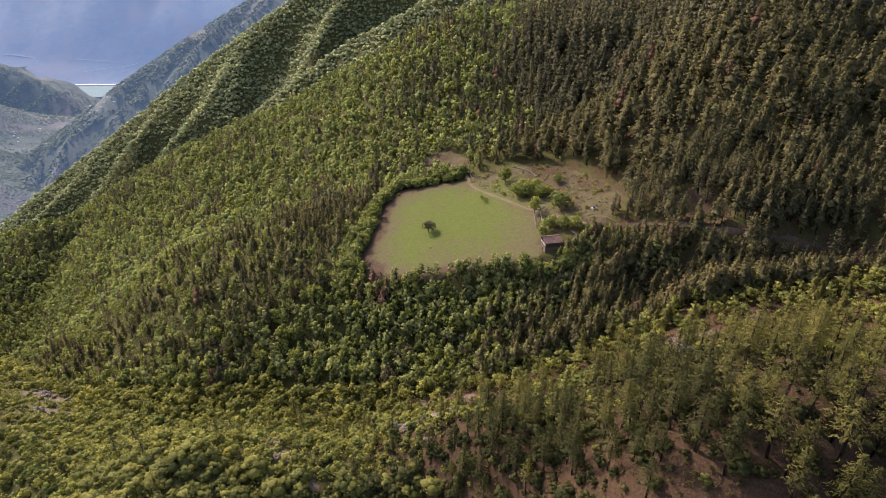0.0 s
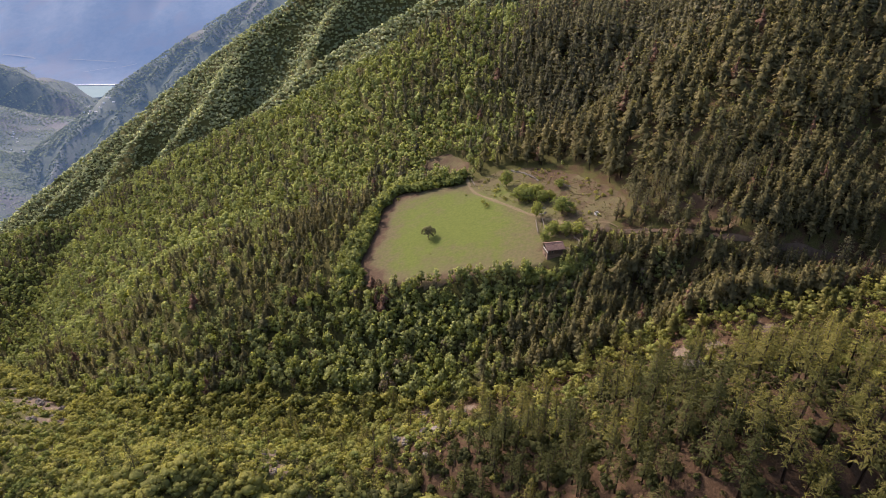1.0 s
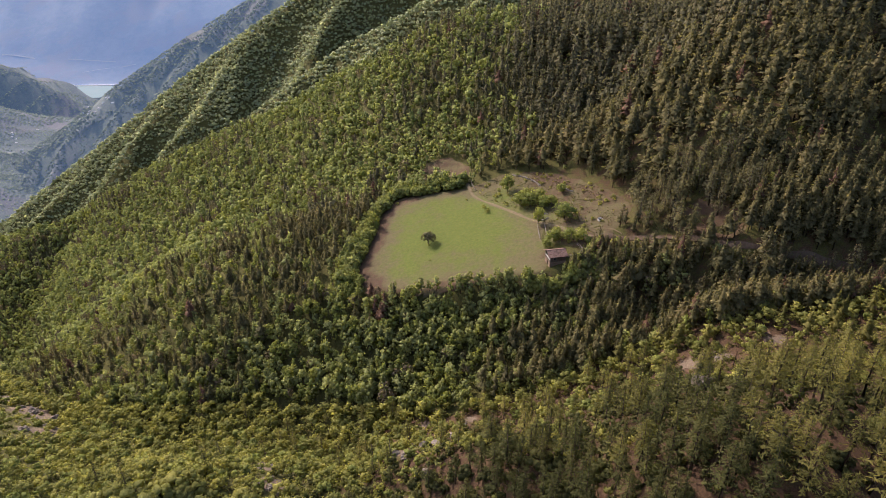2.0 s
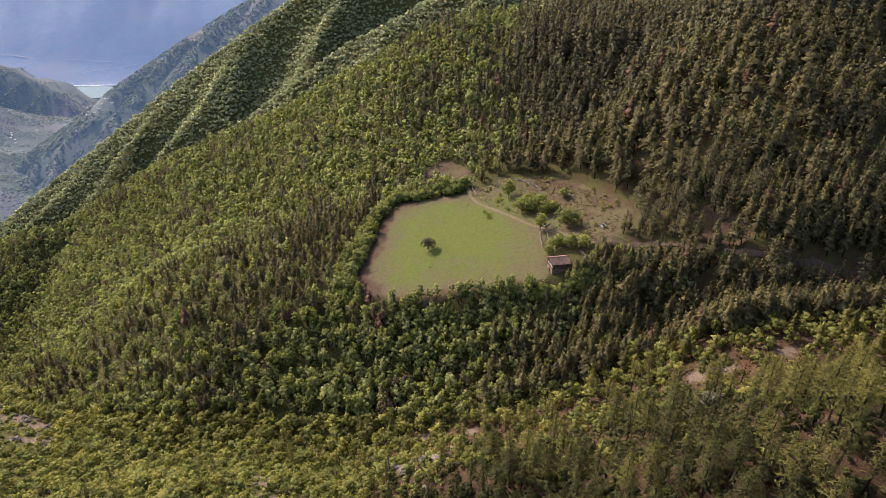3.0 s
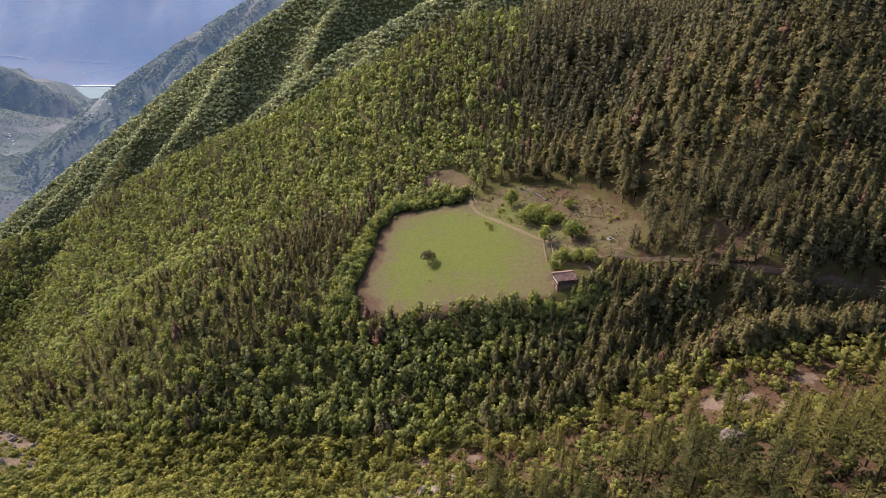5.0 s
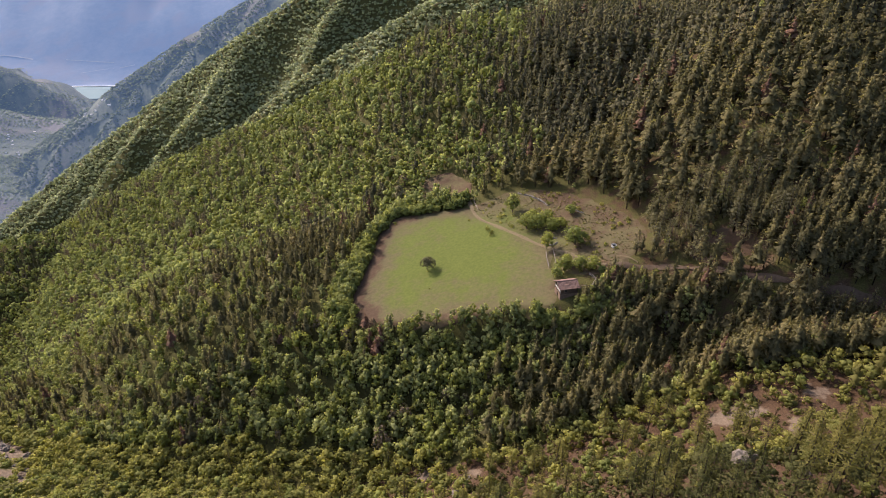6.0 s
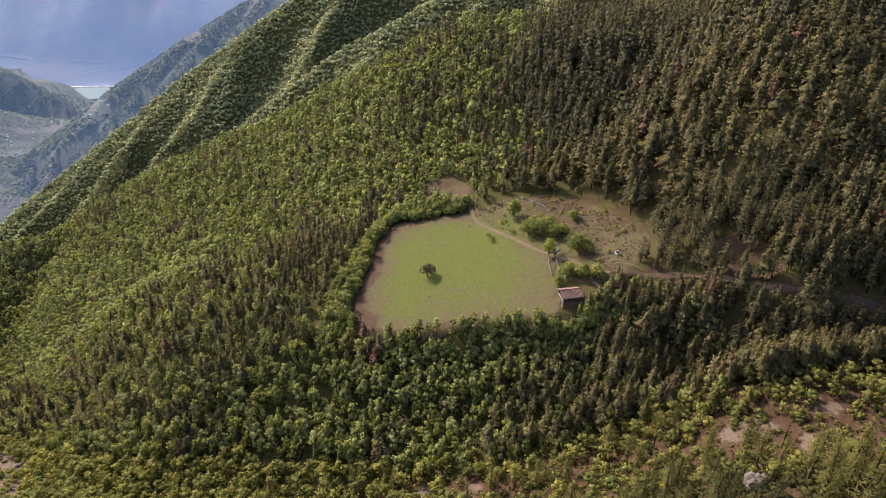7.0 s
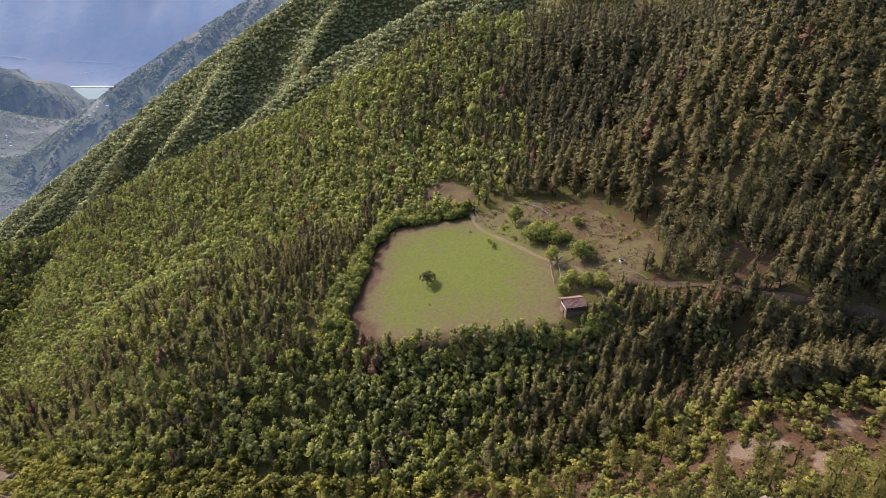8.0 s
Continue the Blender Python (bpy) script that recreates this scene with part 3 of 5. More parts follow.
def stand(name, spots, templates, mats, label, category, seed):
    """One mass of trees too many to count: spots are x, y, z, height, girth."""
    r = np.random.default_rng(seed)
    spots = np.asarray(spots)
    pick, turn, tint = r.integers(0, len(templates), len(spots)), r.uniform(0, 6.2832, len(spots)), r.uniform(0, 1, len(spots))
    vs, fs, ts, ms, ns, base = [], [], [], [], [], 0
    for k, (v, f, q, m) in enumerate(templates):
        s, c, t = spots[pick == k], turn[pick == k], tint[pick == k]
        if not len(s):
            continue
        co, si, w = np.cos(c)[:, None], np.sin(c)[:, None], (s[:, 3] * s[:, 4])[:, None]
        out = np.stack([s[:, 0:1] + w * (v[:, 0] * co - v[:, 1] * si), s[:, 1:2] + w * (v[:, 0] * si + v[:, 1] * co), s[:, 2:3] + s[:, 3:4] * v[:, 2]], -1)
        vs.append(out.reshape(-1, 3))
        ns.append(np.stack([q[:, 0] * co - q[:, 1] * si, q[:, 0] * si + q[:, 1] * co, q[:, 2] + 0 * co], -1).reshape(-1, 3))
        fs.append((f[None] + (np.arange(len(s)) * len(v))[:, None, None]).reshape(-1, 4) + base)
        ts.append(np.repeat(t, len(v)))
        ms.append(np.tile(m, len(s)))
        base += len(s) * len(v)
    me = quads(name, np.concatenate(vs), np.concatenate(fs), mats, {"tint": np.concatenate(ts)}, np.concatenate(ms), facing=np.concatenate(ns))
    return tagged(new(name, me), label, category, kind="stuff")


def template(crown, trunk):
    v, f, q = joined([crown, trunk])
    return v, f, q, np.r_[np.zeros(len(crown[1]), int), np.ones(len(trunk[1]), int)]


def plain_trunk(top, r):
    return tube([(0, 0, -0.08), (0, 0, top)], [r, r * 0.3], 4)


PINE_MID = [template(solid_pine(100 + i, 9 + i % 2, 5, 92, 0.17 + 0.025 * (i % 3), 0.12 + 0.07 * (i % 3)), plain_trunk(0.9, 0.014)) for i in range(9)]
PINE_FAR = [template(solid_pine(120 + i, 8, 5, 44, 0.18 + 0.025 * (i % 3), 0.10, 0.055), plain_trunk(0.9, 0.014)) for i in range(6)]
PINE_TOP = [template(solid_pine(140 + i, 7, 4, 24, 0.18 + 0.025 * (i % 3), 0.08, 0.065), plain_trunk(0.9, 0.014)) for i in range(6)]
BROAD_MID = [template(bough_crown(200 + i, 8, 9, size=0.042, wide=0.21 + 0.035 * (i % 3), sides=4), plain_trunk(0.5, 0.02)) for i in range(9)]
BROAD_FAR = [template(bough_crown(220 + i, 5, 5, size=0.06, wide=0.32 + 0.035 * (i % 3), sides=4, hull=0.86), plain_trunk(0.4, 0.02)) for i in range(9)]
TWIG_MID = [template(broad_crown(210 + i, 9, 9, size=0.055, wide=0.28), plain_trunk(0.7, 0.02)) for i in range(4)]
SCRUB_FAR = [template(bough_crown(260 + i, 6, 8, size=0.062, wide=0.42, high=0.9, low=0.0, sides=4), plain_trunk(0.5, 0.02)) for i in range(5)]
SCRUB_MID = [template(bough_crown(240 + i, 8, 8, size=0.055, wide=0.46, high=0.9, low=0.0, sides=4), plain_trunk(0.5, 0.02)) for i in range(6)]


def far_crown(seed, sides=4):
    """A closed round crown one metre high, for woods too far off to show leaves."""
    q = np.random.default_rng(seed)
    rings = []
    for z, rad in ((-0.05, 0.55), (0.34, 0.36)):
        a = 6.2832 * np.arange(sides) / sides + q.uniform(0, 6)
        rr = rad * q.uniform(0.7, 1.25, sides)
        rings.append(np.stack([np.cos(a) * rr, np.sin(a) * rr, z + q.uniform(-0.06, 0.06, sides)], 1))
    v = np.concatenate(rings + [np.array([[q.normal() * 0.05, q.normal() * 0.05, 0.55]])])
    f = [(i, (i + 1) % sides, sides + (i + 1) % sides, sides + i) for i in range(sides)]
    f += [(2 * sides, sides + i, sides + i + 1, sides + (i + 2) % sides) for i in range(0, sides, 2)]
    n = v * (0.7, 0.7, 1) + np.array((0, 0, 0.3))
    n /= np.linalg.norm(n, axis=1, keepdims=True)
    return v, np.array(f), n, np.zeros(len(f), int)


def leafy_crown(seed, *size, **more):
    v, f, n = bough_crown(seed, *size, **more)
    return v, f, n, np.zeros(len(f), int)


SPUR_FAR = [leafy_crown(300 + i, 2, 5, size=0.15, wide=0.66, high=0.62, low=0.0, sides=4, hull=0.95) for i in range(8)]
VALLEY_FAR = [far_crown(320 + i) for i in range(6)]

ROAD = [(52, 206), (58, 204.5), (64, 202), (71, 198), (78.5, 192.5), (87, 186.8), (96, 181.8), (105, 178.6), (115, 176), (135, 170)]
wx, wy = scatter(-470, 330, 45, 545, 4.0, 21)
gx, gy = scatter(-130, 130, 150, 215, 4.0, 24)      # the steep bank below the meadow stands thicker
wx, wy = np.concatenate([wx, gx]), np.concatenate([wy, gy])
gx, gy = scatter(-36, 62, 174, 200, 3.4, 26)
wx, wy = np.concatenate([wx, gx]), np.concatenate([wy, gy])
gx, gy = scatter(44, 135, 154, 194, 3.5, 30)      # tall pines crowd the cleft under the road
wx, wy = np.concatenate([wx, gx]), np.concatenate([wy, gy])
gx, gy = scatter(-300, 140, 140, 320, 3.6, 25)       # and thickest along the gully's bottom
keep = (gy > gully(gx)) & (gy < gully(gx) + 11)
wx, wy = np.concatenate([wx, gx[keep]]), np.concatenate([wy, gy[keep]])
keep = np.where(wx < 0, -wx < 0.76 * wy + 60, wx < 0.60 * wy + 36) & (wy < 532 - 92 * smooth(-250, -10, wx))
wx, wy = wx[keep], wy[keep]
away = np.minimum(outside(wx, wy, MEADOW), outside(wx, wy, CLEARING))
keep = (away > np.where(wy < 225, 0.3, 1.5)) & (wy > gully(wx)) & (pale_ground(wx, wy) < 0.5) & (outside(wx, wy, RED_PATCH) > 0) & (outside(wx, wy, SCAR) > 0.5)
keep &= from_line(wx, wy, ROAD)[0] > 2.0
wx, wy = wx[keep], wy[keep]
away = away[keep]
wz, n = land(wx, wy), len(wx)
patch = fbm(wx, wy, 55, 31, 3)
pine_share = 0.10 + 0.85 * smooth(-25, 50, wx - 0.22 * (wy - 230)) + (patch - 0.5) * np.where(wx < 0, 1.3, 1.3) - 0.5 * smooth(14, 4, away) * (wx < 14) * (wy > 205)
pine_share -= 0.25 * smooth(18, 4, away) * (wy < 205) * (wx < 32) + 0.22 * smooth(215, 185, wy) * smooth(75, 50, wx)
pine_share += 0.55 * np.exp(-((wx + 66) / 26) ** 2 - ((wy - 268) / 34) ** 2) + 0.30 * smooth(300, 380, wy) * smooth(-70, -10, wx)
pine_share += 0.8 * (np.hypot((wx + 24) / 9, (wy - 200) / 6) < 1)
is_pine = rng.uniform(0, 1, n) < pine_share
alive = rng.uniform(0, 1, n) < np.where(wx > 60, 0.86, 0.98)
big = smooth(25, 70, wx) * smooth(200, 230, wy)
thin = (rng.uniform(0, 1, n) < 0.38 * big) & is_pine      # the high pines stand well apart, over bushes
alive &= ~(thin & (rng.uniform(0, 1, n) < 0.45))
is_pine &= ~thin
size_p = 8.0 - 1.5 * smooth(-60, -130, wx) + 5.2 * big + 5.0 * fbm(wx, wy, 40, 41, 2) + 4 * (rng.uniform(0, 1, n) - 0.5)
size_b = np.where(thin, 0.5, 1) * (5.6 + 4.2 * rng.uniform(0, 1, n) ** 1.5 + 2.5 * (patch - 0.5))
edge = (wy < 214) & (away < 16)      # bank trees are capped near the meadow's rim to keep the camera's view open
rim = bench(wx, wy) + np.where((wx > 30) & (wx < 42), 0.4, 3.4) + 3.4 * rng.uniform(0, 1, n) - wz
least = np.where((wx > 30) & (wx < 42), 2.0, 4.0)
size_p, size_b = np.where(edge, np.minimum(size_p, np.maximum(rim, least)), size_p), np.where(edge, np.clip(rim, least, 8.5), size_b)
alive &= outside(wx, wy, YARD) > 0.5
alive &= ~((wx > 12) & (wx < 50) & (wy > 206) & (wy < 262))
road_y = np.interp(wx, [p[0] for p in ROAD], [p[1] for p in ROAD])
below = (wx > 54) & (wx < 130) & (wy < road_y) & (wy > road_y - 26)
limit = np.maximum(4.0, land(wx, road_y) + 0.47 * (road_y - wy) - wz + 0.6 + 1.6 * (rng.uniform(0, 1, n) ** 2))
gap_in = fbm(wx, wx * 0 + 3, 9, 77, 2) > 0.58
size_p, size_b = (np.where(below & gap_in, np.minimum(k, limit), k) for k in (size_p, size_b))
far = wy > 285
pines = np.stack([wx, wy, wz, size_p, rng.uniform(0.8, 1.2, n) * (1 + 0.12 * big)], 1)
broads = np.stack([wx, wy, wz, size_b, rng.uniform(0.7, 1.12, n)], 1)
dying = rng.uniform(0, 1, n) < 0.02 + 0.5 * (np.hypot((wx + 24) / 9, (wy - 200) / 6) < 1)      # a browned clump at the meadow's lower corner
stand("pine_wood", pines[is_pine & alive & ~far & ~dying], PINE_MID, [VALE_PINE, BARK], "dense dark olive pine wood below the meadow", "pine wood", 51)
stand("pine_wood", pines[is_pine & alive & far & (wy < 375) & ~dying], PINE_FAR, [PINE, BARK], "dark pine wood high on the mountainside", "pine wood", 55)
stand("pine_wood", pines[is_pine & alive & (wy >= 375) & ~dying], PINE_TOP, [PINE, BARK], "dark pine wood along the mountain's shoulder", "pine wood", 66)
stand("dying_pines", pines[is_pine & alive & dying], PINE_MID, [RUST, BARK], "scattered dying pines with rust-brown needles", "dead pines", 56)
fresh = (rng.uniform(0, 1, n) < np.where(wy < 215, 0.40, 0.26)) & ~is_pine & alive & ~far
stand("fresh_broadleaf_wood", broads[fresh], BROAD_MID, [FRESH, BARK], "scattered broadleaf trees in fresh light green leaf", "broadleaf trees", 59)
late = (rng.uniform(0, 1, n) < 0.025 + 0.16 * smooth(0.58, 0.68, fbm(wx, wy, 16, 78, 2))) & ~is_pine & alive & ~fresh
stand("late_leafing_trees", broads[late], TWIG_MID, [TWIGS, BARK], "scattered grey-brown trees not yet in leaf", "bare trees", 64)
stand("broadleaf_wood", broads[~is_pine & alive & ~far & ~fresh & ~late], BROAD_MID, [BROAD, BARK], "fresh green broadleaf wood in the gully", "broadleaf wood", 52)
green = (rng.uniform(0, 1, n) < 0.25) & ~is_pine & alive & far & ~late
stand("fresh_broadleaf_wood", broads[green], BROAD_FAR, [FRESH, BARK], "light green broadleaf trees high on the mountainside", "broadleaf trees", 72)
stand("broadleaf_wood", broads[~is_pine & alive & far & ~late & ~green], BROAD_FAR, [LIGHT_BROAD, BARK], "yellow-green broadleaf wood on the mountainside, leaves lightened as if sunlit", "broadleaf wood", 57)

# the slope on the camera's side of the gully: scrub, with open pines over it
sx, sy = scatter(-280, 170, 45, 300, 3.1, 22)
foot = 99 - 0.62 * np.maximum(0, sx)         # short of this line, below the camera's view, planting is thin
keep = (np.abs(sx) < 0.70 * sy + 50) & (sy < gully(sx)) & (sy > gully(sx) - 150) & ((sy > foot) | (rng.uniform(0, 1, len(sx)) < 0.15))
sx, sy = sx[keep], sy[keep]
n = len(sx)
right = smooth(-15, 30, sx)
cover = 0.97 - 0.15 * smooth(32, 46, sx) * smooth(120, 102, sy) - 0.35 * smooth(42, 58, sx) * smooth(112, 96, sy) - 0.12 * right * smooth(130, 90, sy) - 0.06 * right
keep = rng.uniform(0, 1, n) < cover - 0.55 * pale_ground(sx, sy) - 0.25 * smooth(0.62, 0.72, fbm(sx, sy, 30, 71, 3))
sx, sy = sx[keep], sy[keep]
n = len(sx)
scrub = np.stack([sx, sy, land(sx, sy), 1.2 + 3.4 * rng.uniform(0, 1, n) ** 1.6 + 0.7 * (sx < 0) + 2.2 * smooth(16, 5, gully(sx) - sy), rng.uniform(1.0, 1.5, n) + 0.2 * (sx < -10)], 1)
ahead = np.maximum(pale_ground(scrub[:, 0], scrub[:, 1] + 5), pale_ground(scrub[:, 0], scrub[:, 1] + 10))
scrub[:, 3] *= 1 - 0.5 * ahead      # scrub on the camera's side is lowered so the bare spots stay in view
nx, ny = scatter(-90, 170, 45, 180, 3.5, 23)
keep = (np.abs(nx) < 0.62 * ny + 40) & (ny < gully(nx) - 2) & ((ny > 97 - 0.62 * np.maximum(0, nx)) | (rng.uniform(0, 1, len(nx)) < 0.2))
nx, ny = nx[keep], ny[keep]
n = len(nx)
keep = rng.uniform(0, 1, n) < 0.04 + 0.25 * smooth(-14, 16, nx - 0.25 * (ny - 110)) * (1 - 0.55 * smooth(45, 20, gully(nx) - ny)) + 0.50 * smooth(-10, 12, nx) * smooth(38, 56, gully(nx) - ny) + 0.12 * smooth(30, 60, nx) * smooth(110, 80, ny) - 0.5 * pale_ground(nx, ny) - 0.16 * smooth(32, 46, nx) * smooth(120, 102, ny) - 0.20 * smooth(44, 56, nx) * smooth(112, 96, ny)
nx, ny = nx[keep], ny[keep]
n = len(nx)
open_pines = np.stack([nx, ny, land(nx, ny), rng.uniform(6.0, 10.5, n) + 2.2 * smooth(25, 50, gully(nx) - ny) * smooth(-10, 15, nx) + 1.0 * smooth(35, 50, nx), rng.uniform(0.8, 1.1, n)], 1)
open_pines = open_pines[np.hypot((open_pines[:, 0] - 49.5) / 5.5, (open_pines[:, 1] - 101) / 9) > 1]
scrub = scrub[np.hypot((scrub[:, 0] - 51) / 4, (scrub[:, 1] - 105.5) / 5) > 1]
open_pines = open_pines[np.argsort(np.abs(open_pines[:, 1] + 0.62 * np.maximum(0, open_pines[:, 0]) - 97))]
scrub = scrub[np.argsort(np.abs(scrub[:, 1] + 0.62 * np.maximum(0, scrub[:, 0]) - 99))]


def part(name, mesh, parent, label=""):
    ob = new(name, mesh)
    ob.parent = parent
    if label:
        ob["label"] = label
    return ob


def tree_kinds(crowns, trunks, leaf, name, label, category):
    """One tree of each kind, with its trunk and crown, at one metre of height."""
    made = []
    for (cv, cf, cq), (tv, tf, tq) in zip(crowns, trunks):
        root = tagged(new(name), label, category, group=category + "s on the slope")
        part("crown", quads("crown", cv, cf, [leaf], facing=cq), root)
        part("trunk", quads("trunk", tv, tf, [BARK], facing=tq), root)
        made.append(root)
    return made


def plant(kinds, spots, seed, more=False):
    r = np.random.default_rng(seed)
    used = set(range(len(kinds))) if more else set()
    for x, y, z, h, g in spots:
        k = int(r.integers(0, len(kinds)))
        m = Matrix.LocRotScale((x, y, z - 0.1), Euler((r.normal() * 0.03, r.normal() * 0.03, r.uniform(0, 6.2832))), None)
        ob = kinds[k] if k not in used else copy_thing(kinds[k], m)
        ob.matrix_basis = m
        ob.scale = (h * g, h * g, h)
        used.add(k)


pine_kinds = tree_kinds([pine_crown(400 + i, 10, 6, 3, 3, 0.22 + 0.03 * (i % 3), 0.42, 0.036, 0.26) for i in range(8)],
                        [pine_trunk(400 + i, 10) for i in range(8)], OPEN_PINE, "pine_tree", "slender open-crowned olive pine on reddish earth", "pine tree")
shade_pine_kinds = tree_kinds([pine_crown(440 + i, 10, 6, 3, 3, 0.24 + 0.03 * (i % 3), 0.36, 0.038, 0.28) for i in range(6)],
                        [pine_trunk(440 + i, 10) for i in range(6)], SHADE_LEAF, "pine_tree", "olive pine with shade-darkened needles and a tall bare trunk", "pine tree")
near_pines = open_pines[:290]
# pines where the slope lies in shade take the darkened leaf colour
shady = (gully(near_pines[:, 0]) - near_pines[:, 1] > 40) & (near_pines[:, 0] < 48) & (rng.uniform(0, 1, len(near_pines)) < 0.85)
plant(pine_kinds, near_pines[~shady], 81)
plant(shade_pine_kinds, near_pines[shady], 92)
shrub_kinds = tree_kinds([bough_crown(420 + i, 10, 17, size=0.04, wide=0.46, high=0.9, low=0.0) for i in range(6)],
                         [broad_trunk(420 + i) for i in range(6)], SHRUB, "shrub", "yellow-green leafy shrub on the slope", "shrub")
shade_shrub_kinds = tree_kinds([bough_crown(430 + i, 9, 17, size=0.04, wide=0.46, high=0.9, low=0.0) for i in range(5)],
                        [broad_trunk(430 + i) for i in range(5)], SHADE_LEAF, "shrub", "shade-darkened green shrub on the slope", "shrub")
# most shrubs here also have the shade put into their colour
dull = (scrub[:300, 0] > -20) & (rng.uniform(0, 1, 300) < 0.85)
plant(shrub_kinds, scrub[:300][~dull], 82)
plant(shade_shrub_kinds, scrub[:300][dull], 93)
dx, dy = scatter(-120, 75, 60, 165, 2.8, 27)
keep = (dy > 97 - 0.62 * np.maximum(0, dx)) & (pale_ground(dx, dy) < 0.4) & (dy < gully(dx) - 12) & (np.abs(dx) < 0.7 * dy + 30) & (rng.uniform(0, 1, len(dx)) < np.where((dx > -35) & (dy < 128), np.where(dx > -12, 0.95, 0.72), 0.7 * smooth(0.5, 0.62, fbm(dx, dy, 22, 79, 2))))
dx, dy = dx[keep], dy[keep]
stand("dark_scrub", np.stack([dx, dy, land(dx, dy), rng.uniform(1.0, 3.0, len(dx)), rng.uniform(1.0, 1.5, len(dx))], 1), SCRUB_FAR, [SHADE_LEAF, BARK], "shade-darkened green scrub between the rocks", "scrub", 65)
LOW = [(*broad_crown(620 + i, 5, 4, wide=0.62, low=0.0, high=0.9, size=0.22), np.zeros(20, int)) for i in range(5)]
lx, ly = scatter(-70, 110, 50, 158, 1.75, 28)
keep = (ly > 90 - 0.62 * np.maximum(0, lx)) & (ly < gully(lx)) & (np.abs(lx) < 0.66 * ly + 25) & (rng.uniform(0, 1, len(lx)) < 0.95 - 0.5 * smooth(42, 58, lx) * smooth(112, 96, ly) - 0.75 * pale_ground(lx, ly) - 0.55 * smooth(0.56, 0.68, fbm(lx, ly, 18, 73, 3)))
lx, ly = lx[keep], ly[keep]
stand("undergrowth", np.stack([lx, ly, land(lx, ly) - 0.05, rng.uniform(0.4, 1.2, len(lx)), rng.uniform(0.9, 1.5, len(lx))], 1), LOW, [UNDER], "low dull green undergrowth between the pines", "undergrowth", 69)
ux, uy = scatter(-190, 0, 90, 215, 2.7, 31)
keep = (uy > 92) & (uy < gully(ux) - 1) & (-ux < 0.68 * uy + 28) & (pale_ground(ux, uy) < 0.35) & (rng.uniform(0, 1, len(ux)) < 0.85)
ux, uy = ux[keep], uy[keep]
stand("low_scrub", np.stack([ux, uy, land(ux, uy) - 0.05, rng.uniform(0.8, 1.9, len(ux)), rng.uniform(1.1, 1.6, len(ux))], 1), LOW, [SHRUB], "low yellow-green scrub closing the gaps on the slope", "scrub", 78)
if len(open_pines) > 290:
    stand("open_pines", open_pines[290:], PINE_MID, [OPEN_PINE, BARK], "open olive pines along the gully's rim", "pines", 58)
tall = scrub[300:][:, 3] > 3.7
stand("tall_scrub", scrub[300:][tall] * (1, 1, 1, 1, 1.15), BROAD_MID, [SHRUB, BARK], "tall yellow-green scrub down by the gully", "scrub", 73)
rest = scrub[300:][~tall]
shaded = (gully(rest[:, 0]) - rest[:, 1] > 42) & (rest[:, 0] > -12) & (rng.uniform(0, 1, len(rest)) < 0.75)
stand("dark_scrub", rest[shaded], SCRUB_MID, [SHADE_LEAF, BARK], "shade-darkened green scrub under the near pines", "scrub", 77)
rest = rest[~shaded]
leafy = rng.uniform(0, 1, len(rest)) < np.where(rest[:, 0] < 0, 0.5, 0.3)
stand("fresh_scrub", rest[leafy], SCRUB_MID, [FRESH, BARK], "fresh green scrub among the pines", "scrub", 67)
rest = rest[~leafy]
stand("scrub", rest[rest[:, 1] < 165], SCRUB_MID, [SHRUB, BARK], "yellow-green scrub on the lower slope", "scrub", 53)
stand("scrub", rest[rest[:, 1] >= 165], SCRUB_FAR, [SHRUB, BARK], "yellow-green scrub down in the gully", "scrub", 63)

fx, fy = scatter(-900, 120, 690, 965, 4.2, 61)
keep = (np.abs(fx) < 0.80 * fy + 20) & (land(fx, fy) > -440)
fx, fy = fx[keep], fy[keep]
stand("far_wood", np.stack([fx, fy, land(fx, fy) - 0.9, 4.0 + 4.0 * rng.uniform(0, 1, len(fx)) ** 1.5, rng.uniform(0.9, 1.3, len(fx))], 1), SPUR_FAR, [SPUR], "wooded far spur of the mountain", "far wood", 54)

vx, vy = scatter(-1500, -420, 1240, 2080, 9.0, 62)
hx, hy = scatter(-1250, -420, 1480, 1730, 6.0, 75)
vx, vy = np.concatenate([vx, hx]), np.concatenate([vy, hy])
hx, hy = scatter(-1250, -640, 960, 1180, 7.6, 70)
vx, vy = np.concatenate([vx, hx]), np.concatenate([vy, hy])
hx, hy = scatter(-1950, -1350, 2080, 2760, 12, 68)
vx, vy = np.concatenate([vx, hx]), np.concatenate([vy, hy])
keep = (fbm(vx, vy, 70, 15, 2) > 0.24) & (land(vx, vy) < 60) & (np.abs(vx) < 0.84 * vy)
vx, vy = vx[keep], vy[keep]
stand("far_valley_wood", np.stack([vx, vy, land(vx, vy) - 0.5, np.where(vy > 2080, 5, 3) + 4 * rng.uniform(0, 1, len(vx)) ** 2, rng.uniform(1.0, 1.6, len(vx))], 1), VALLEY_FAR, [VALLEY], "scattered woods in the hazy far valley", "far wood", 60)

tx, ty = scatter(10, 70, 203, 273, 1.15, 29)
keep = (outside(tx, ty, CLEARING) < -0.8) & (rng.uniform(0, 1, len(tx)) < 0.3 + 0.7 * smooth(0.38, 0.55, fbm(tx, ty, 9, 74, 3)))
tx, ty = tx[keep], ty[keep]
stand("dry_tufts", np.stack([tx, ty, bench(tx, ty) + 0.05, rng.uniform(0.2, 0.55, len(tx)), rng.uniform(1.0, 1.6, len(tx))], 1), LOW, [UNDER], "low brown-green tufts over the dry clearing", "undergrowth", 71)


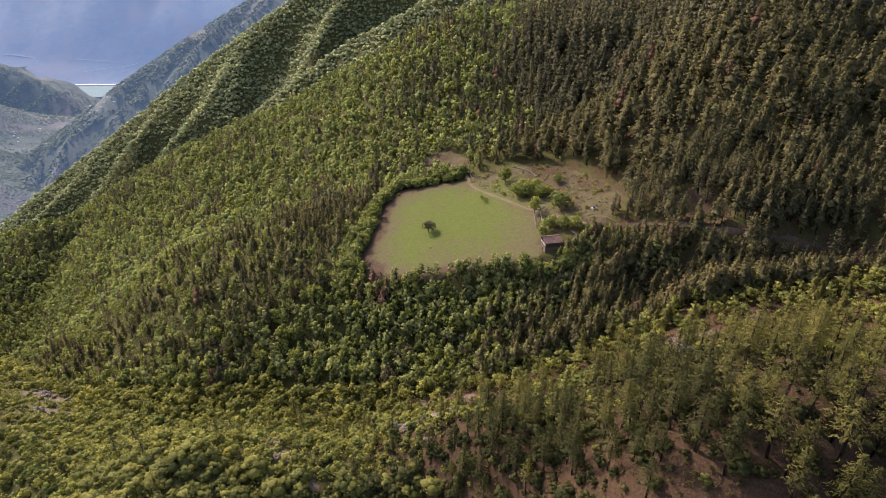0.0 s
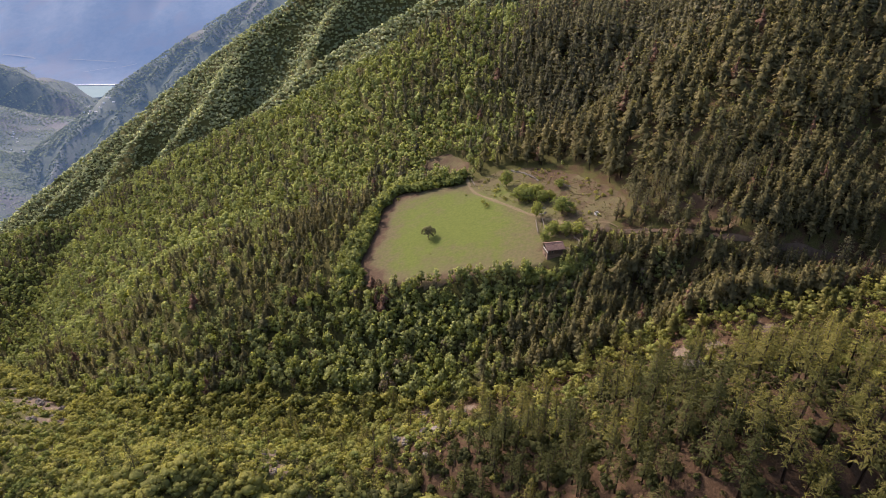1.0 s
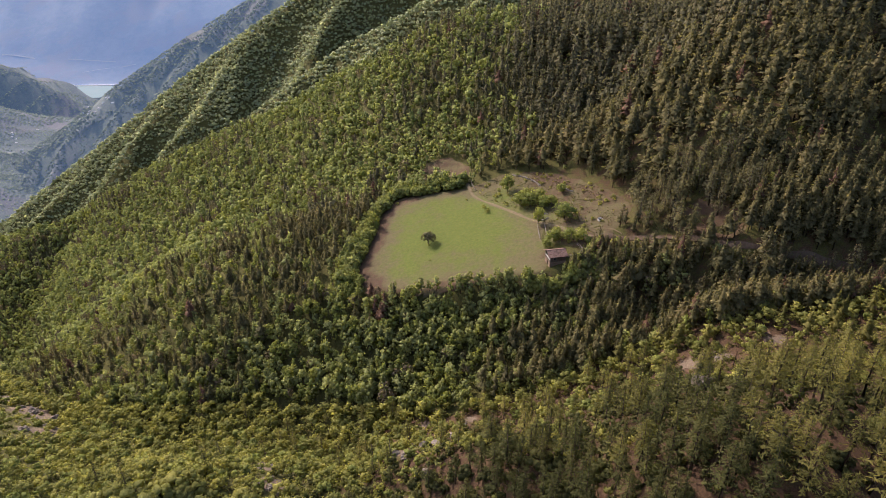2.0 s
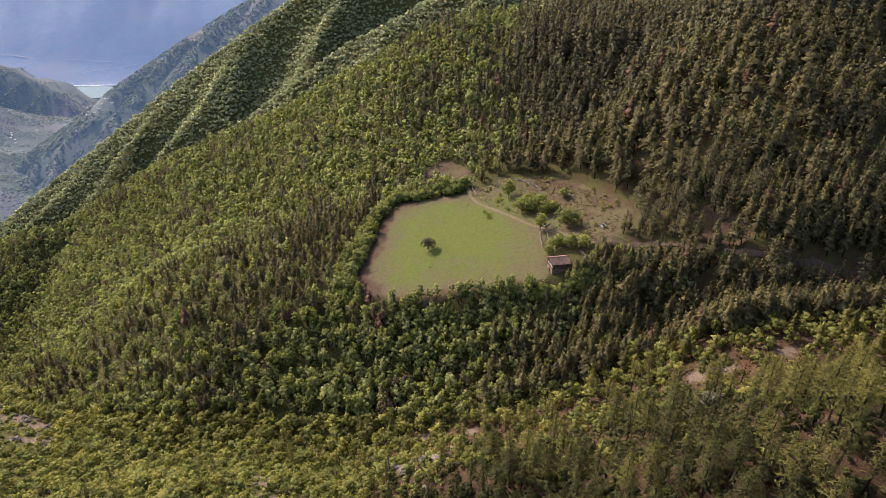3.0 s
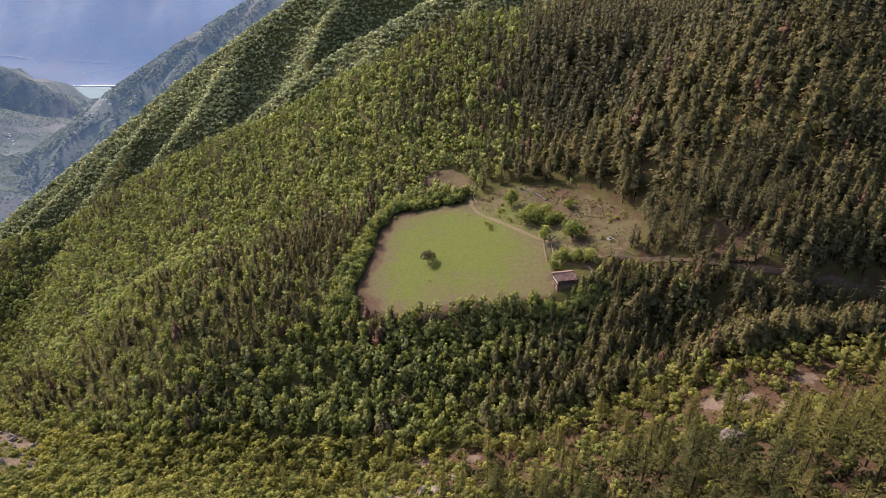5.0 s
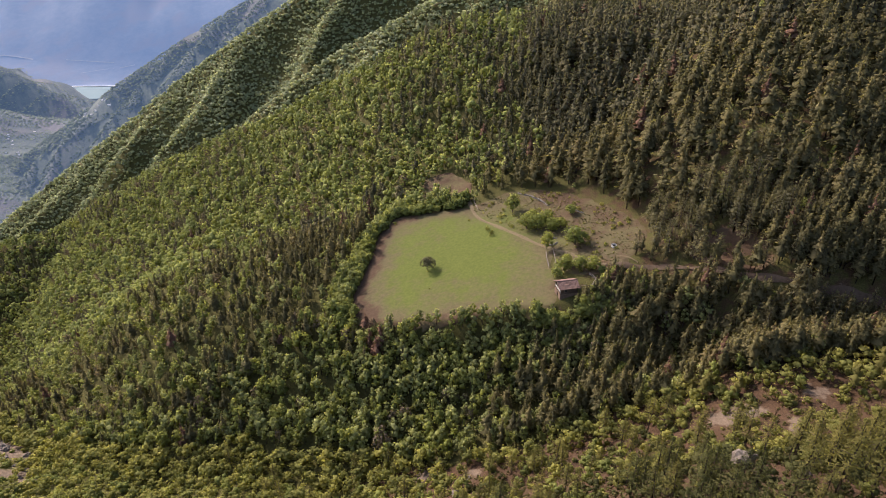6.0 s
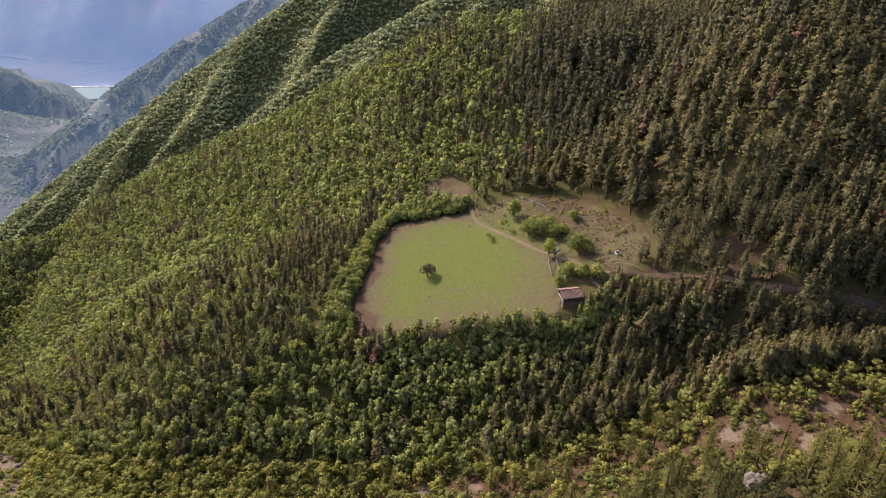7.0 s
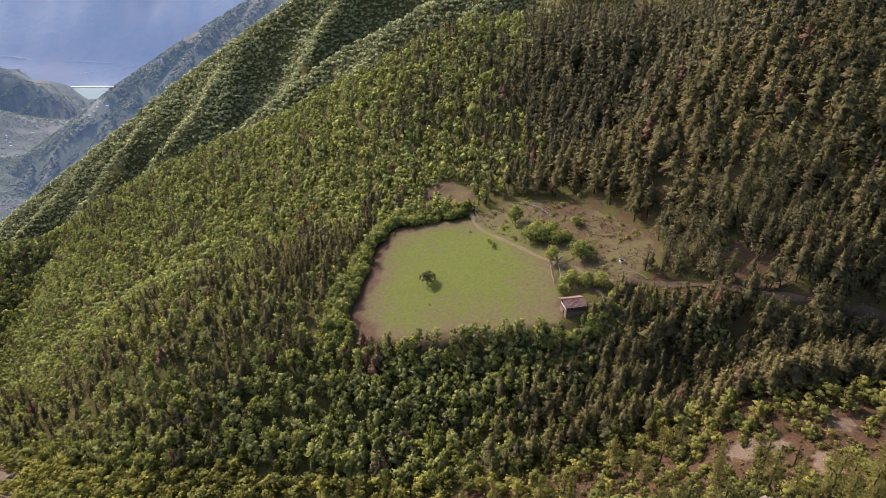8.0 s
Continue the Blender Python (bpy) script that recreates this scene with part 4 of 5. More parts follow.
# ---------------------------------------------------------------- materials of the made things
def plain_material(name, dark, light, scale, rough=0.85, bump=0.3, depth=0.02, haze_emission=None):
    def build(n, l, p):
        where = place_in(n, l)
        f = noise_out(n, l, where, scale, 6, 0.65)
        g = noise_out(n, l, where, scale * 0.15, 3)
        mix = maths(n, l, "ADD", maths(n, l, "MULTIPLY", f, 0.7), maths(n, l, "MULTIPLY", g, 0.3))
        l.new(ramp(n, l, mix, [(0.32, dark), (0.68, light)]), p.inputs["Base Color"])
        p.inputs["Roughness"].default_value = rough
        p.inputs["Specular IOR Level"].default_value = 0.15
        bumped(n, l, p, f, bump, depth)
        if haze_emission:
            p.inputs["Emission Color"].default_value = (*haze_emission, 1)
            p.inputs["Emission Strength"].default_value = 1.0
    return material(name, build)


STONE = plain_material("rough stone", (0.07, 0.056, 0.043), (0.21, 0.175, 0.135), 2.0, 0.9, 0.6, 0.05)
PALE_STONE = plain_material("pale stone", (0.13, 0.112, 0.094), (0.27, 0.24, 0.205), 2.0, 0.9, 0.5, 0.05)
MASONRY = plain_material("rubble masonry", (0.09, 0.058, 0.038), (0.21, 0.145, 0.097), 2.5, 0.95, 0.8, 0.06)
OLD_WOOD = plain_material("weathered wood", (0.045, 0.029, 0.02), (0.12, 0.08, 0.055), 6.0, 0.85)
GREY_WOOD = plain_material("bleached wood", (0.12, 0.10, 0.08), (0.24, 0.205, 0.165), 5.0, 0.85)
TILE = plain_material("clay tile", (0.075, 0.045, 0.035), (0.30, 0.185, 0.135), 3.0, 0.9, 0.7, 0.06)
WHITE = plain_material("whitewash", (0.30, 0.28, 0.24), (0.46, 0.43, 0.38), 4.0)
# Near-black colour that paints in the shade inside openings.
DARK = plain_material("near-black opening shade", (0.012, 0.010, 0.008), (0.02, 0.017, 0.014), 4.0)
TRACK = plain_material("beaten track", (0.085, 0.064, 0.034), (0.155, 0.12, 0.066), 1.3, 0.95, 0.5, 0.05)
ROAD_EARTH = plain_material("forest road earth", (0.055, 0.037, 0.023), (0.11, 0.076, 0.048), 1.0, 0.95, 0.5, 0.08)
FAR_WALL = plain_material("far plaster", (0.55, 0.55, 0.55), (0.75, 0.75, 0.75), 0.3, 0.8)
FAR_ROOF = plain_material("far sheet roof", (0.45, 0.43, 0.43), (0.65, 0.63, 0.63), 0.3, 0.5)
# Road and water are given blue emission as haze; neither is a light source.
FAR_TRACK = plain_material("far pale road with emitted haze", (0.06, 0.06, 0.06), (0.11, 0.11, 0.11), 0.02, 0.9, haze_emission=(0.06, 0.09, 0.14))
FAR_WATER = plain_material("far pale water with emitted haze", (0.08, 0.11, 0.10), (0.11, 0.14, 0.125), 0.01, 1.0, haze_emission=(0.06, 0.09, 0.11))


def boxes(name, items, mat, bevel=0.0):
    """Boxes joined into one mesh: each is centre, size, turn about z and tilt about y, in degrees."""
    bm = bmesh.new()
    for c, size, turn, tilt in items:
        m = pose(*c, 0, tilt, turn) @ Matrix.Diagonal((*size, 1))
        bmesh.ops.create_cube(bm, size=1.0, matrix=m)
    if bevel:
        bmesh.ops.bevel(bm, geom=bm.edges[:], offset=bevel, segments=1, affect="EDGES")
    me = bpy.data.meshes.new(name)
    bm.to_mesh(me)
    bm.free()
    me.materials.append(mat)
    return me


def boulder(name, size, seed, mat, flat=0.7):
    """A weathered rock with a broken outline."""
    bm = bmesh.new()
    bmesh.ops.create_icosphere(bm, subdivisions=2 if size[0] < 0.6 else 3, radius=1.0)
    for v in bm.verts:
        d = noise.noise(v.co * 1.1 + Vector((seed * 7.3, 0, 0))) * 0.5 + (abs(noise.noise(v.co * 2.3 + Vector((0, seed * 3.1, 0)))) - 0.2) * 0.7
        cut = noise.cell(v.co * 1.7 + Vector((seed * 1.9, 2.2, 0))) * 0.16
        d += cut
        v.co *= 1 + d
        v.co.x, v.co.y, v.co.z = v.co.x * size[0], v.co.y * size[1], v.co.z * size[2] * flat
    me = bpy.data.meshes.new(name)
    bm.to_mesh(me)
    bm.free()
    me.materials.append(mat)
    return me


def ribbon(name, line, width, lift, mat, label, category, step=1.5, rough=0.25):
    """A track laid over the land along a line in plan."""
    p = np.array(line, float)
    seg = np.r_[0, np.cumsum(np.hypot(*np.diff(p, axis=0).T))]
    d = np.arange(0, seg[-1], step)
    k = np.array([-1, -0.5, 0, 0.5, 1])
    ker = np.ones(7) / 7
    x, y = np.interp(d, seg, p[:, 0]), np.interp(d, seg, p[:, 1])
    if len(d) > 14:
        x[3:-3], y[3:-3] = np.convolve(x, ker, "valid"), np.convolve(y, ker, "valid")
    tx, ty = np.gradient(x), np.gradient(y)
    tn = np.hypot(tx, ty) + 1e-9
    w = width * 0.5 * (1 + rough * (fbm(d, d * 0 + len(line), 5, 91, 2) - 0.5) * 2)
    gx, gy = x[:, None] - (ty / tn * w)[:, None] * k, y[:, None] + (tx / tn * w)[:, None] * k
    z = land(gx, gy) + lift - 0.12 * (np.abs(k) == 1)
    n, m = gx.shape
    i, j = np.meshgrid(np.arange(n - 1), np.arange(m - 1), indexing="ij")
    f = np.stack([i * m + j, (i + 1) * m + j, (i + 1) * m + j + 1, i * m + j + 1], -1).reshape(-1, 4)[:, ::-1]
    return tagged(new(name, quads(name, np.stack([gx, gy, z], -1).reshape(-1, 3), f, [mat], smoothed=True)), label, category, kind="structure")


# ---------------------------------------------------------------- tracks
PATH = [(10.6, 273.6), (11.6, 263.9), (13.4, 256), (19.6, 247.5), (28.5, 234.9), (33.3, 227), (37.3, 222.7), (42.7, 217.1), (48.3, 209.6), (52, 206)]
ribbon("track", PATH, 1.5, 0.2, TRACK, "beaten earth track along the meadow", "track")
ribbon("forest_road", ROAD, 1.7, 0.3, ROAD_EARTH, "rutted brown forest road cut through the pines", "road", rough=0.6)
ribbon("footpath", [(52, 213), (55.3, 210.3), (58.8, 208), (62, 204)], 0.45, 0.2, TRACK, "narrow pale footpath over the clearing", "footpath", 1.0)


# ---------------------------------------------------------------- the house
def make_house(x, y, turn):
    z = bench(x, y) - 0.5
    house = tagged(new("house"), "two-storey stone and timber hut with a clay tile roof", "house")
    house.matrix_basis = pose(x, y, z, 0, 0, turn)
    L, D, low, eave, ridge = 5.6, 4.8, 2.6, 4.7, 5.8        # length, depth, stone storey, eaves, ridge

    def put(name, items, mat, parent=house, label="", bevel=0.0):
        return part(name, boxes(name, items, mat, bevel), parent, label)
    t = 0.4
    put("stone_wall", [((L / 2, t / 2, low / 2), (L, t, low), 0, 0)], MASONRY, label="rubble stone front wall")
    put("stone_wall", [((L / 2, D - t / 2, low / 2), (L, t, low), 0, 0)], MASONRY)
    left = put("stone_wall", [((t / 2, 1.05, low / 2), (t, 1.3, low), 0, 0), ((t / 2, 3.55, low / 2), (t, 1.7, low), 0, 0), ((t / 2, 2.2, 2.35), (t, 1.0, 0.5), 0, 0)], MASONRY)
    put("door", [((0.28, 2.2, 1.05), (0.06, 1.0, 2.1), 0, 0)], OLD_WOOD, left, "dark plank door")
    put("stone_wall", [((L - t / 2, D / 2, low / 2), (t, D - 2 * t, low), 0, 0)], MASONRY)
    # upper storey of upright boards on beams
    for k in range(18):
        put("board", [((0.15 + k * 0.3, 0.12 + 0.02 * (k % 3), (low + eave) / 2), (0.27, 0.05, eave - low), 0, 0)], OLD_WOOD)
    for k in range(18):
        put("board", [((0.15 + k * 0.3, D - 0.12 - 0.02 * (k % 3), (low + eave) / 2), (0.27, 0.05, eave - low), 0, 0)], OLD_WOOD)
    for k in range(15):
        yk = 0.3 + k * 0.3
        top = eave + (ridge - eave) * (1 - abs(yk - D / 2) / (D / 2)) - 0.25
        put("board", [((L - 0.12, yk, (low + top) / 2), (0.05, 0.27, top - low), 0, 0)], OLD_WOOD)
    for yk in (0.15, 1.6, 3.2, D - 0.15):
        top = eave + (ridge - eave) * (1 - abs(yk - D / 2) / (D / 2)) - 0.2
        put("post", [((0.12, yk, (low + top) / 2), (0.18, 0.18, top - low), 0, 0)], GREY_WOOD, label="grey timber post of the open gable")
    # near-black sheet put in for the shade of the open loft
    put("gallery_back", [((1.1, D / 2, low + 1.2), (0.1, D - 0.5, 2.4), 0, 0)], DARK, label="near-black panel behind the posts for the open loft's shade")
    for yk, wide in ((0.85, 1.2), (2.4, 1.4), (3.95, 1.2)):
        put("rail", [((0.1, yk, low + 0.75), (0.08, wide, 0.5), 0, 0)], WHITE, label="whitewashed parapet panel")
    win = put("window", [((1.7, 0.09, 3.6), (0.7, 0.06, 0.8), 0, 0)], DARK, label="small dark window")
    put("frame", [((1.7, 0.05, 4.03), (0.9, 0.05, 0.08), 0, 0), ((1.7, 0.05, 3.17), (0.9, 0.07, 0.08), 0, 0), ((1.31, 0.05, 3.6), (0.08, 0.05, 0.78), 0, 0), ((2.09, 0.05, 3.6), (0.08, 0.05, 0.78), 0, 0)], GREY_WOOD, win)
    put("floor_beam", [((L / 2, 0.1, low + 0.06), (L + 0.3, 0.28, 0.2), 0, 0)], OLD_WOOD)
    put("floor_beam", [((L / 2, D - 0.1, low + 0.06), (L + 0.3, 0.28, 0.2), 0, 0)], OLD_WOOD)
    put("floor_beam", [((0.1, D / 2, low + 0.08), (0.24, D - 0.5, 0.2), 0, 0)], OLD_WOOD)
    # roof: two slopes of barrel tiles in courses
    over = 0.55
    for side in (0, 1):
        v, f = [], []
        run = D / 2 + over
        drop = (ridge - eave) / (D / 2)
        courses, cols = 12, 96
        for i in range(courses):
            for step, lift in ((0, 0.05), (1, 0.11)):
                d = run * (i + step) / courses
                for k in range(cols + 1):
                    px = -over + (L + 2 * over) * k / cols
                    wave = 0.045 * abs(math.sin(k * math.pi / 4)) + 0.012 * math.sin(k * 5.1 + i * 2.3)
                    sag = -0.06 * math.sin(math.pi * k / cols) + 0.02 * math.sin(k * 0.21 + i)
                    yy = D / 2 - d if side == 0 else D / 2 + d
                    v.append((px, yy, ridge - drop * d + lift + wave + sag))
        w = cols + 1
        for r in range(2 * courses - 1):
            for k in range(cols):
                q = (r * w + k, (r + 1) * w + k, (r + 1) * w + k + 1, r * w + k + 1)
                f.append(q if side == 0 else q[::-1])
        slope = part("roof", quads("roof", v, f, [TILE]), house, "sagging red-brown clay tile roof")
        pitch = math.degrees(math.atan(drop))
        length = run / math.cos(math.radians(pitch))
        deck = boxes("roof_deck", [((0, 0, 0), (L + 2 * over - 0.1, length, 0.07), 0, 0)], OLD_WOOD)
        d = part("roof_deck", deck, slope)
        d.matrix_basis = pose(L / 2, D / 2 - run / 2 if side == 0 else D / 2 + run / 2, ridge - drop * run / 2 - 0.02, pitch if side == 0 else -pitch, 0, 0)
        for k in range(7):
            b = part("rafter", boxes("rafter", [((0, 0, 0), (0.1, length, 0.12), 0, 0)], OLD_WOOD), slope)
            b.matrix_basis = pose(-over + 0.3 + k * (L + 2 * over - 0.6) / 6, D / 2 - run / 2 if side == 0 else D / 2 + run / 2, ridge - drop * run / 2 - 0.115, pitch if side == 0 else -pitch, 0, 0)
    v, f, q = tube([(-over + (L + 2 * over) * k / 10, D / 2, ridge + 0.1 - 0.06 * math.sin(math.pi * k / 10)) for k in range(11)], [0.13] * 11, 8)
    part("ridge_cap", quads("ridge_cap", v, f, [TILE]), house)
    put("verge_board", [((L + over - 0.1, D / 2 + 1.3, ridge - 0.78), (0.12, 0.5, 0.12), 0, 0)], GREY_WOOD)
    return house


make_house(35.6, 193.9, 11)


# ---------------------------------------------------------------- fences, walls and stones round the meadow
def fence(points, label):
    root = tagged(new("fence"), label, "fence", group="fences by the track")
    x0, y0 = points[0]
    root.location = (x0, y0, bench(x0, y0))
    spots = []
    for (ax, ay), (bx, by) in zip(points[:-1], points[1:]):
        n = max(1, round(math.hypot(bx - ax, by - ay) / 1.8))
        spots += [(ax + (bx - ax) * k / n, ay + (by - ay) * k / n) for k in range(n)]
    spots.append(points[-1])
    for i, (x, y) in enumerate(spots):
        z = bench(x, y) - bench(x0, y0)
        v, f, q = tube([(x - x0, y - y0, z - 0.2), (x - x0 + 0.04, y - y0, z + 1.15)], [0.09, 0.07], 6)
        part("post", quads("post", v, f, [GREY_WOOD]), root)
        if i:
            px, py = spots[i - 1]
            pz = bench(px, py) - bench(x0, y0)
            for high in (0.45, 0.95):
                v, f, q = tube([(px - x0, py - y0, pz + high), (x - x0, y - y0, z + high + 0.05)], [0.075, 0.06], 6)
                part("rail", quads("rail", v, f, [GREY_WOOD]), root)
    return root


fence([(35.1, 221.1), (34.8, 216.6), (34.8, 211.8)], "bleached pole fence at the meadow's edge")
fence([(37.5, 220.3), (37.4, 216.4), (37.2, 212.7)], "bleached pole fence beside the track")
fence([(42.4, 197.2), (45.5, 196.4), (47.5, 199.5), (46.2, 203)], "grey pole pen beside the stone hut")
fence([(12.6, 272), (12.6, 268.8), (13.9, 262.8)], "bleached pole fence by the meadow's upper gate")


def stone_wall(points, seed, label):
    """A low dry wall of loose stones."""
    root = tagged(new("dry_stone_wall"), label, "stone wall")
    x0, y0 = points[0]
    root.location = (x0, y0, bench(x0, y0))
    shapes = [boulder("stone", (0.42, 0.34, 0.36), seed + k, PALE_STONE) for k in range(4)]
    r = random.Random(seed)
    total = [math.hypot(b[0] - a[0], b[1] - a[1]) for a, b in zip(points[:-1], points[1:])]
    for (a, b), d in zip(zip(points[:-1], points[1:]), total):
        n = max(2, round(d / 0.55))
        for k in range(n):
            x, y = a[0] + (b[0] - a[0]) * k / n + r.uniform(-0.15, 0.15), a[1] + (b[1] - a[1]) * k / n + r.uniform(-0.15, 0.15)
            ob = part("stone", r.choice(shapes), root)
            s = r.uniform(0.7, 1.15)
            ob.matrix_basis = Matrix.LocRotScale((x - x0, y - y0, bench(x, y) - bench(x0, y0) + 0.25), Euler((r.uniform(0, 3), 0, r.uniform(0, 6))), (s, s, s))
    return root


stone_wall([(30.4, 268.2), (34.8, 263.5), (38.3, 257.2), (40.2, 251.8)], 5, "tumbled pale dry stone wall across the clearing")
stone_wall([(47.5, 247), (49.5, 243), (51.5, 240.5)], 6, "short tumbled dry stone wall under the pines")
ring = [(38.0 + 2.1 * math.cos(k * 0.52 + 0.6), 227.0 + 2.3 * math.sin(k * 0.52 + 0.6)) for k in range(11)]
stone_wall(ring, 7, "ring of pale stones round a pit")


def water_trough(x, y):
    root = tagged(new("water_trough"), "small whitewashed stone spring trough", "water trough")
    root.matrix_basis = pose(x, y, bench(x, y) - 0.1, 0, 0, 20)
    part("back_wall", boxes("back_wall", [((0, 0.6, 0.5), (1.5, 0.25, 1.0), 0, 0)], WHITE, 0.04), root)
    for sx in (-0.75, 0.75):
        part("side_wall", boxes("side_wall", [((sx, 0, 0.35), (0.2, 1.1, 0.7), 0, 0)], WHITE, 0.03), root)
    part("front_wall", boxes("front_wall", [((0, -0.6, 0.3), (1.7, 0.2, 0.6), 0, 0)], WHITE, 0.03), root)
    part("basin", boxes("basin", [((0, 0, 0.2), (1.28, 0.98, 0.4), 0, 0)], DARK), root, "near-black basin block")


water_trough(56.5, 215.2)

# ---------------------------------------------------------------- trees of the meadow and the clearing
solo_broad = tree_kinds([bough_crown(440 + i, 15, 34, size=0.036, wide=0.36, high=0.82, low=0.14, hull=0.55) for i in range(4)],
                        [broad_trunk(440 + i, 6) for i in range(4)], FRESH, "orchard_tree", "leafy light green tree in the dry clearing", "tree")
orchard = [(26.9, 254.8, 6.5, 1.0), (30.6, 239.6, 5.6, 1.2), (34.2, 237.1, 5.8, 1.15), (37.8, 239.2, 5.2, 1.2), (38.8, 234.2, 4.8, 1.2), (35.5, 223.2, 6.2, 0.8), (44.9, 222, 6.0, 1.35),
           (39.2, 208.5, 4.6, 1.2), (43.6, 206.8, 4.8, 1.2), (47.6, 205.4, 4.4, 1.3), (42.1, 235.2, 3.6, 1.3), (47.1, 242.5, 3.6, 1.3), (33.0, 243.5, 4.6, 1.2), (40.5, 211, 3.8, 1.2), (36.4, 206, 3.4, 1.2)]
plant(solo_broad, [(x, y, bench(x, y), h * 1.25, g * 1.1) for x, y, h, g in orchard], 83)
lone = tree_kinds([broad_crown(461, 24, 26, size=0.055, wide=0.46, high=0.70, low=0.28)], [broad_trunk(461, 6)], PINE, "lone_tree", "gnarled dark-leaved lone tree in the meadow", "tree")
plant(lone, [(-5.8, 228.2, bench(-5.8, 228.2) + 0.1, 5.0, 1.35)], 84)

bush_kinds = tree_kinds([broad_crown(470 + i, 9, 10, size=0.11, wide=0.55, high=0.95, low=0.0) for i in range(4)],
                        [broad_trunk(470 + i, 3) for i in range(4)], SHRUB, "bush", "low dull green bush on dry grass", "bush")
r = random.Random(12)
bushes = [(16.6, 245.4, 2.0, 0.9), (17.7, 241, 2.1, 0.95), (18.3, 243.2, 1.3, 1), (9.9, 255.9, 0.9, 1.1), (-4.9, 215.9, 0.7, 1.2), (-20.5, 268.5, 1.6, 1.1), (-5.6, 227.0, 0.6, 1.4)]
tries = 0
while len(bushes) < 280 and tries < 6000:
    tries += 1
    x, y = r.uniform(12, 68), r.uniform(205, 272)
    if outside([x], [y], CLEARING)[0] < -1 and from_line([x], [y], PATH)[0][0] > 2 and r.random() < 0.25 + 0.75 * vnoise(x, y, 9, 5):
        bushes.append((x, y, r.choice((0.3, 0.35, 0.4, 0.5, 0.6, 0.8, 1.1, 1.6)), r.uniform(0.9, 1.5)))
plant(bush_kinds, [(x, y, bench(x, y) + 0.05, h, g) for x, y, h, g in bushes], 85)

# a hedge of close round trees along the meadow's west and north sides
hedge = []
for k in range(0, len(MEADOW)):
    x, y = MEADOW[k]
    if (x < -25 and y > 212) or (y > 262 and x < 8):
        out = np.array((x, y)) - np.array((2, 235))
        out /= np.hypot(*out)
        for row in range(3):
            d = 1.8 + row * 2.6 + r.uniform(-0.6, 0.6)
            hedge.append((x + out[0] * d + r.uniform(-0.8, 0.8), y + out[1] * d + r.uniform(-0.8, 0.8), r.uniform(3.6, 5.6) + 0.5 * row, r.uniform(1.0, 1.35)))
hedge_kinds = tree_kinds([bough_crown(480 + i, 14, 24, size=0.034, wide=0.36, high=0.86, low=0.06) for i in range(6)],
                         [broad_trunk(480 + i, 4) for i in range(6)], FRESH, "hedge_tree", "round-crowned green tree edging the meadow", "tree")
plant(hedge_kinds, [(x, y, ground_at(x, y), h, g) for x, y, h, g in hedge[:120]], 86)

# trees crowding the bank in front of and beside the hut
bank = [(33.0, 189.0), (35.8, 188.2), (38.5, 188.6), (41.2, 189.4), (44.0, 190.5), (46.6, 192.6), (48.8, 195), (50.6, 198), (34.2, 185.4), (37.2, 184.8), (40.2, 185.4), (43.3, 186.6), (46.4, 188.6), (49.3, 191.2), (51.8, 194.8), (30.2, 189.8), (31.2, 186.4), (52.8, 200.2), (50, 203)]
plant(hedge_kinds, [(x, y, ground_at(x, y) - 0.3, min(7.5, max(3.4, bench(x, y) + (1.2 if x < 42 else 3.0) - ground_at(x, y) + r.uniform(-0.5, 0.9))), r.uniform(1.0, 1.3)) for x, y in bank], 88, more=True)
ex, ey = scatter(61, 126, 160, 226, 4.4, 76)
keep = (outside(ex, ey, CLEARING) > 1.0) & (outside(ex, ey, SCAR) > -0.8) & (from_line(ex, ey, ROAD)[0] > 2.2) & (ey > np.interp(ex, [p[0] for p in ROAD], [p[1] for p in ROAD]) - np.where(ex > 86, 13, 0)) & ((ex < 104) | (ey < 182))
grown = tree_kinds([pine_crown(640 + i, 12, 6, 2, 2, 0.24 + 0.03 * (i % 3), 0.22, 0.055, 0.3) for i in range(6)], [pine_trunk(640 + i, 10) for i in range(6)], PINE, "pine_tree", "tall dark pine by the raw landslip", "pine tree")
plant(grown, [(x, y, ground_at(x, y), r.uniform(8, 13.5), r.uniform(0.85, 1.15)) for x, y in zip(ex[keep], ey[keep])], 91)
slip = [(80, 205), (84, 204.5), (88, 204), (91, 201), (94, 199.5), (86, 202.5), (97, 198.5), (82, 207)]
plant(bush_kinds, [(x + r.uniform(-1, 1), y + r.uniform(-1, 1), ground_at(x, y), r.uniform(0.8, 1.8), 1.3) for x, y in slip], 89, more=True)

# ---------------------------------------------------------------- rocks and dead wood on the near slope
rock_spots = [(52.0, 109.3, 2.2), (-13, 131, 1.5), (-10, 128, 1.2), (-5, 134, 1.7), (-2, 130, 1.6), (1, 126, 1.3), (-8, 136, 1.1), (-45, 132, 1.0), (-43, 120, 1.2), (-40, 115, 0.9), (-48, 137, 0.9),
              (-15, 112, 1.4), (3, 141, 1.2), (6, 148, 1.1), (-168, 206, 2.2), (-150, 178, 1.8), (-143, 180, 1.3), (-155, 200, 1.4), (-161, 198, 1.0), (-146, 187, 1.1), (-152, 190, 0.8), (-176, 211, 1.2), (-44, 125, 0.7), (-41, 118, 0.8), (-49, 130, 0.7), (-36, 112, 1.0), (-46, 121, 0.5), (-190, 222, 2.0), (70, 139, 0.7), (77, 147, 0.6), (-4, 118, 1.1), (58, 102, 1.0)]
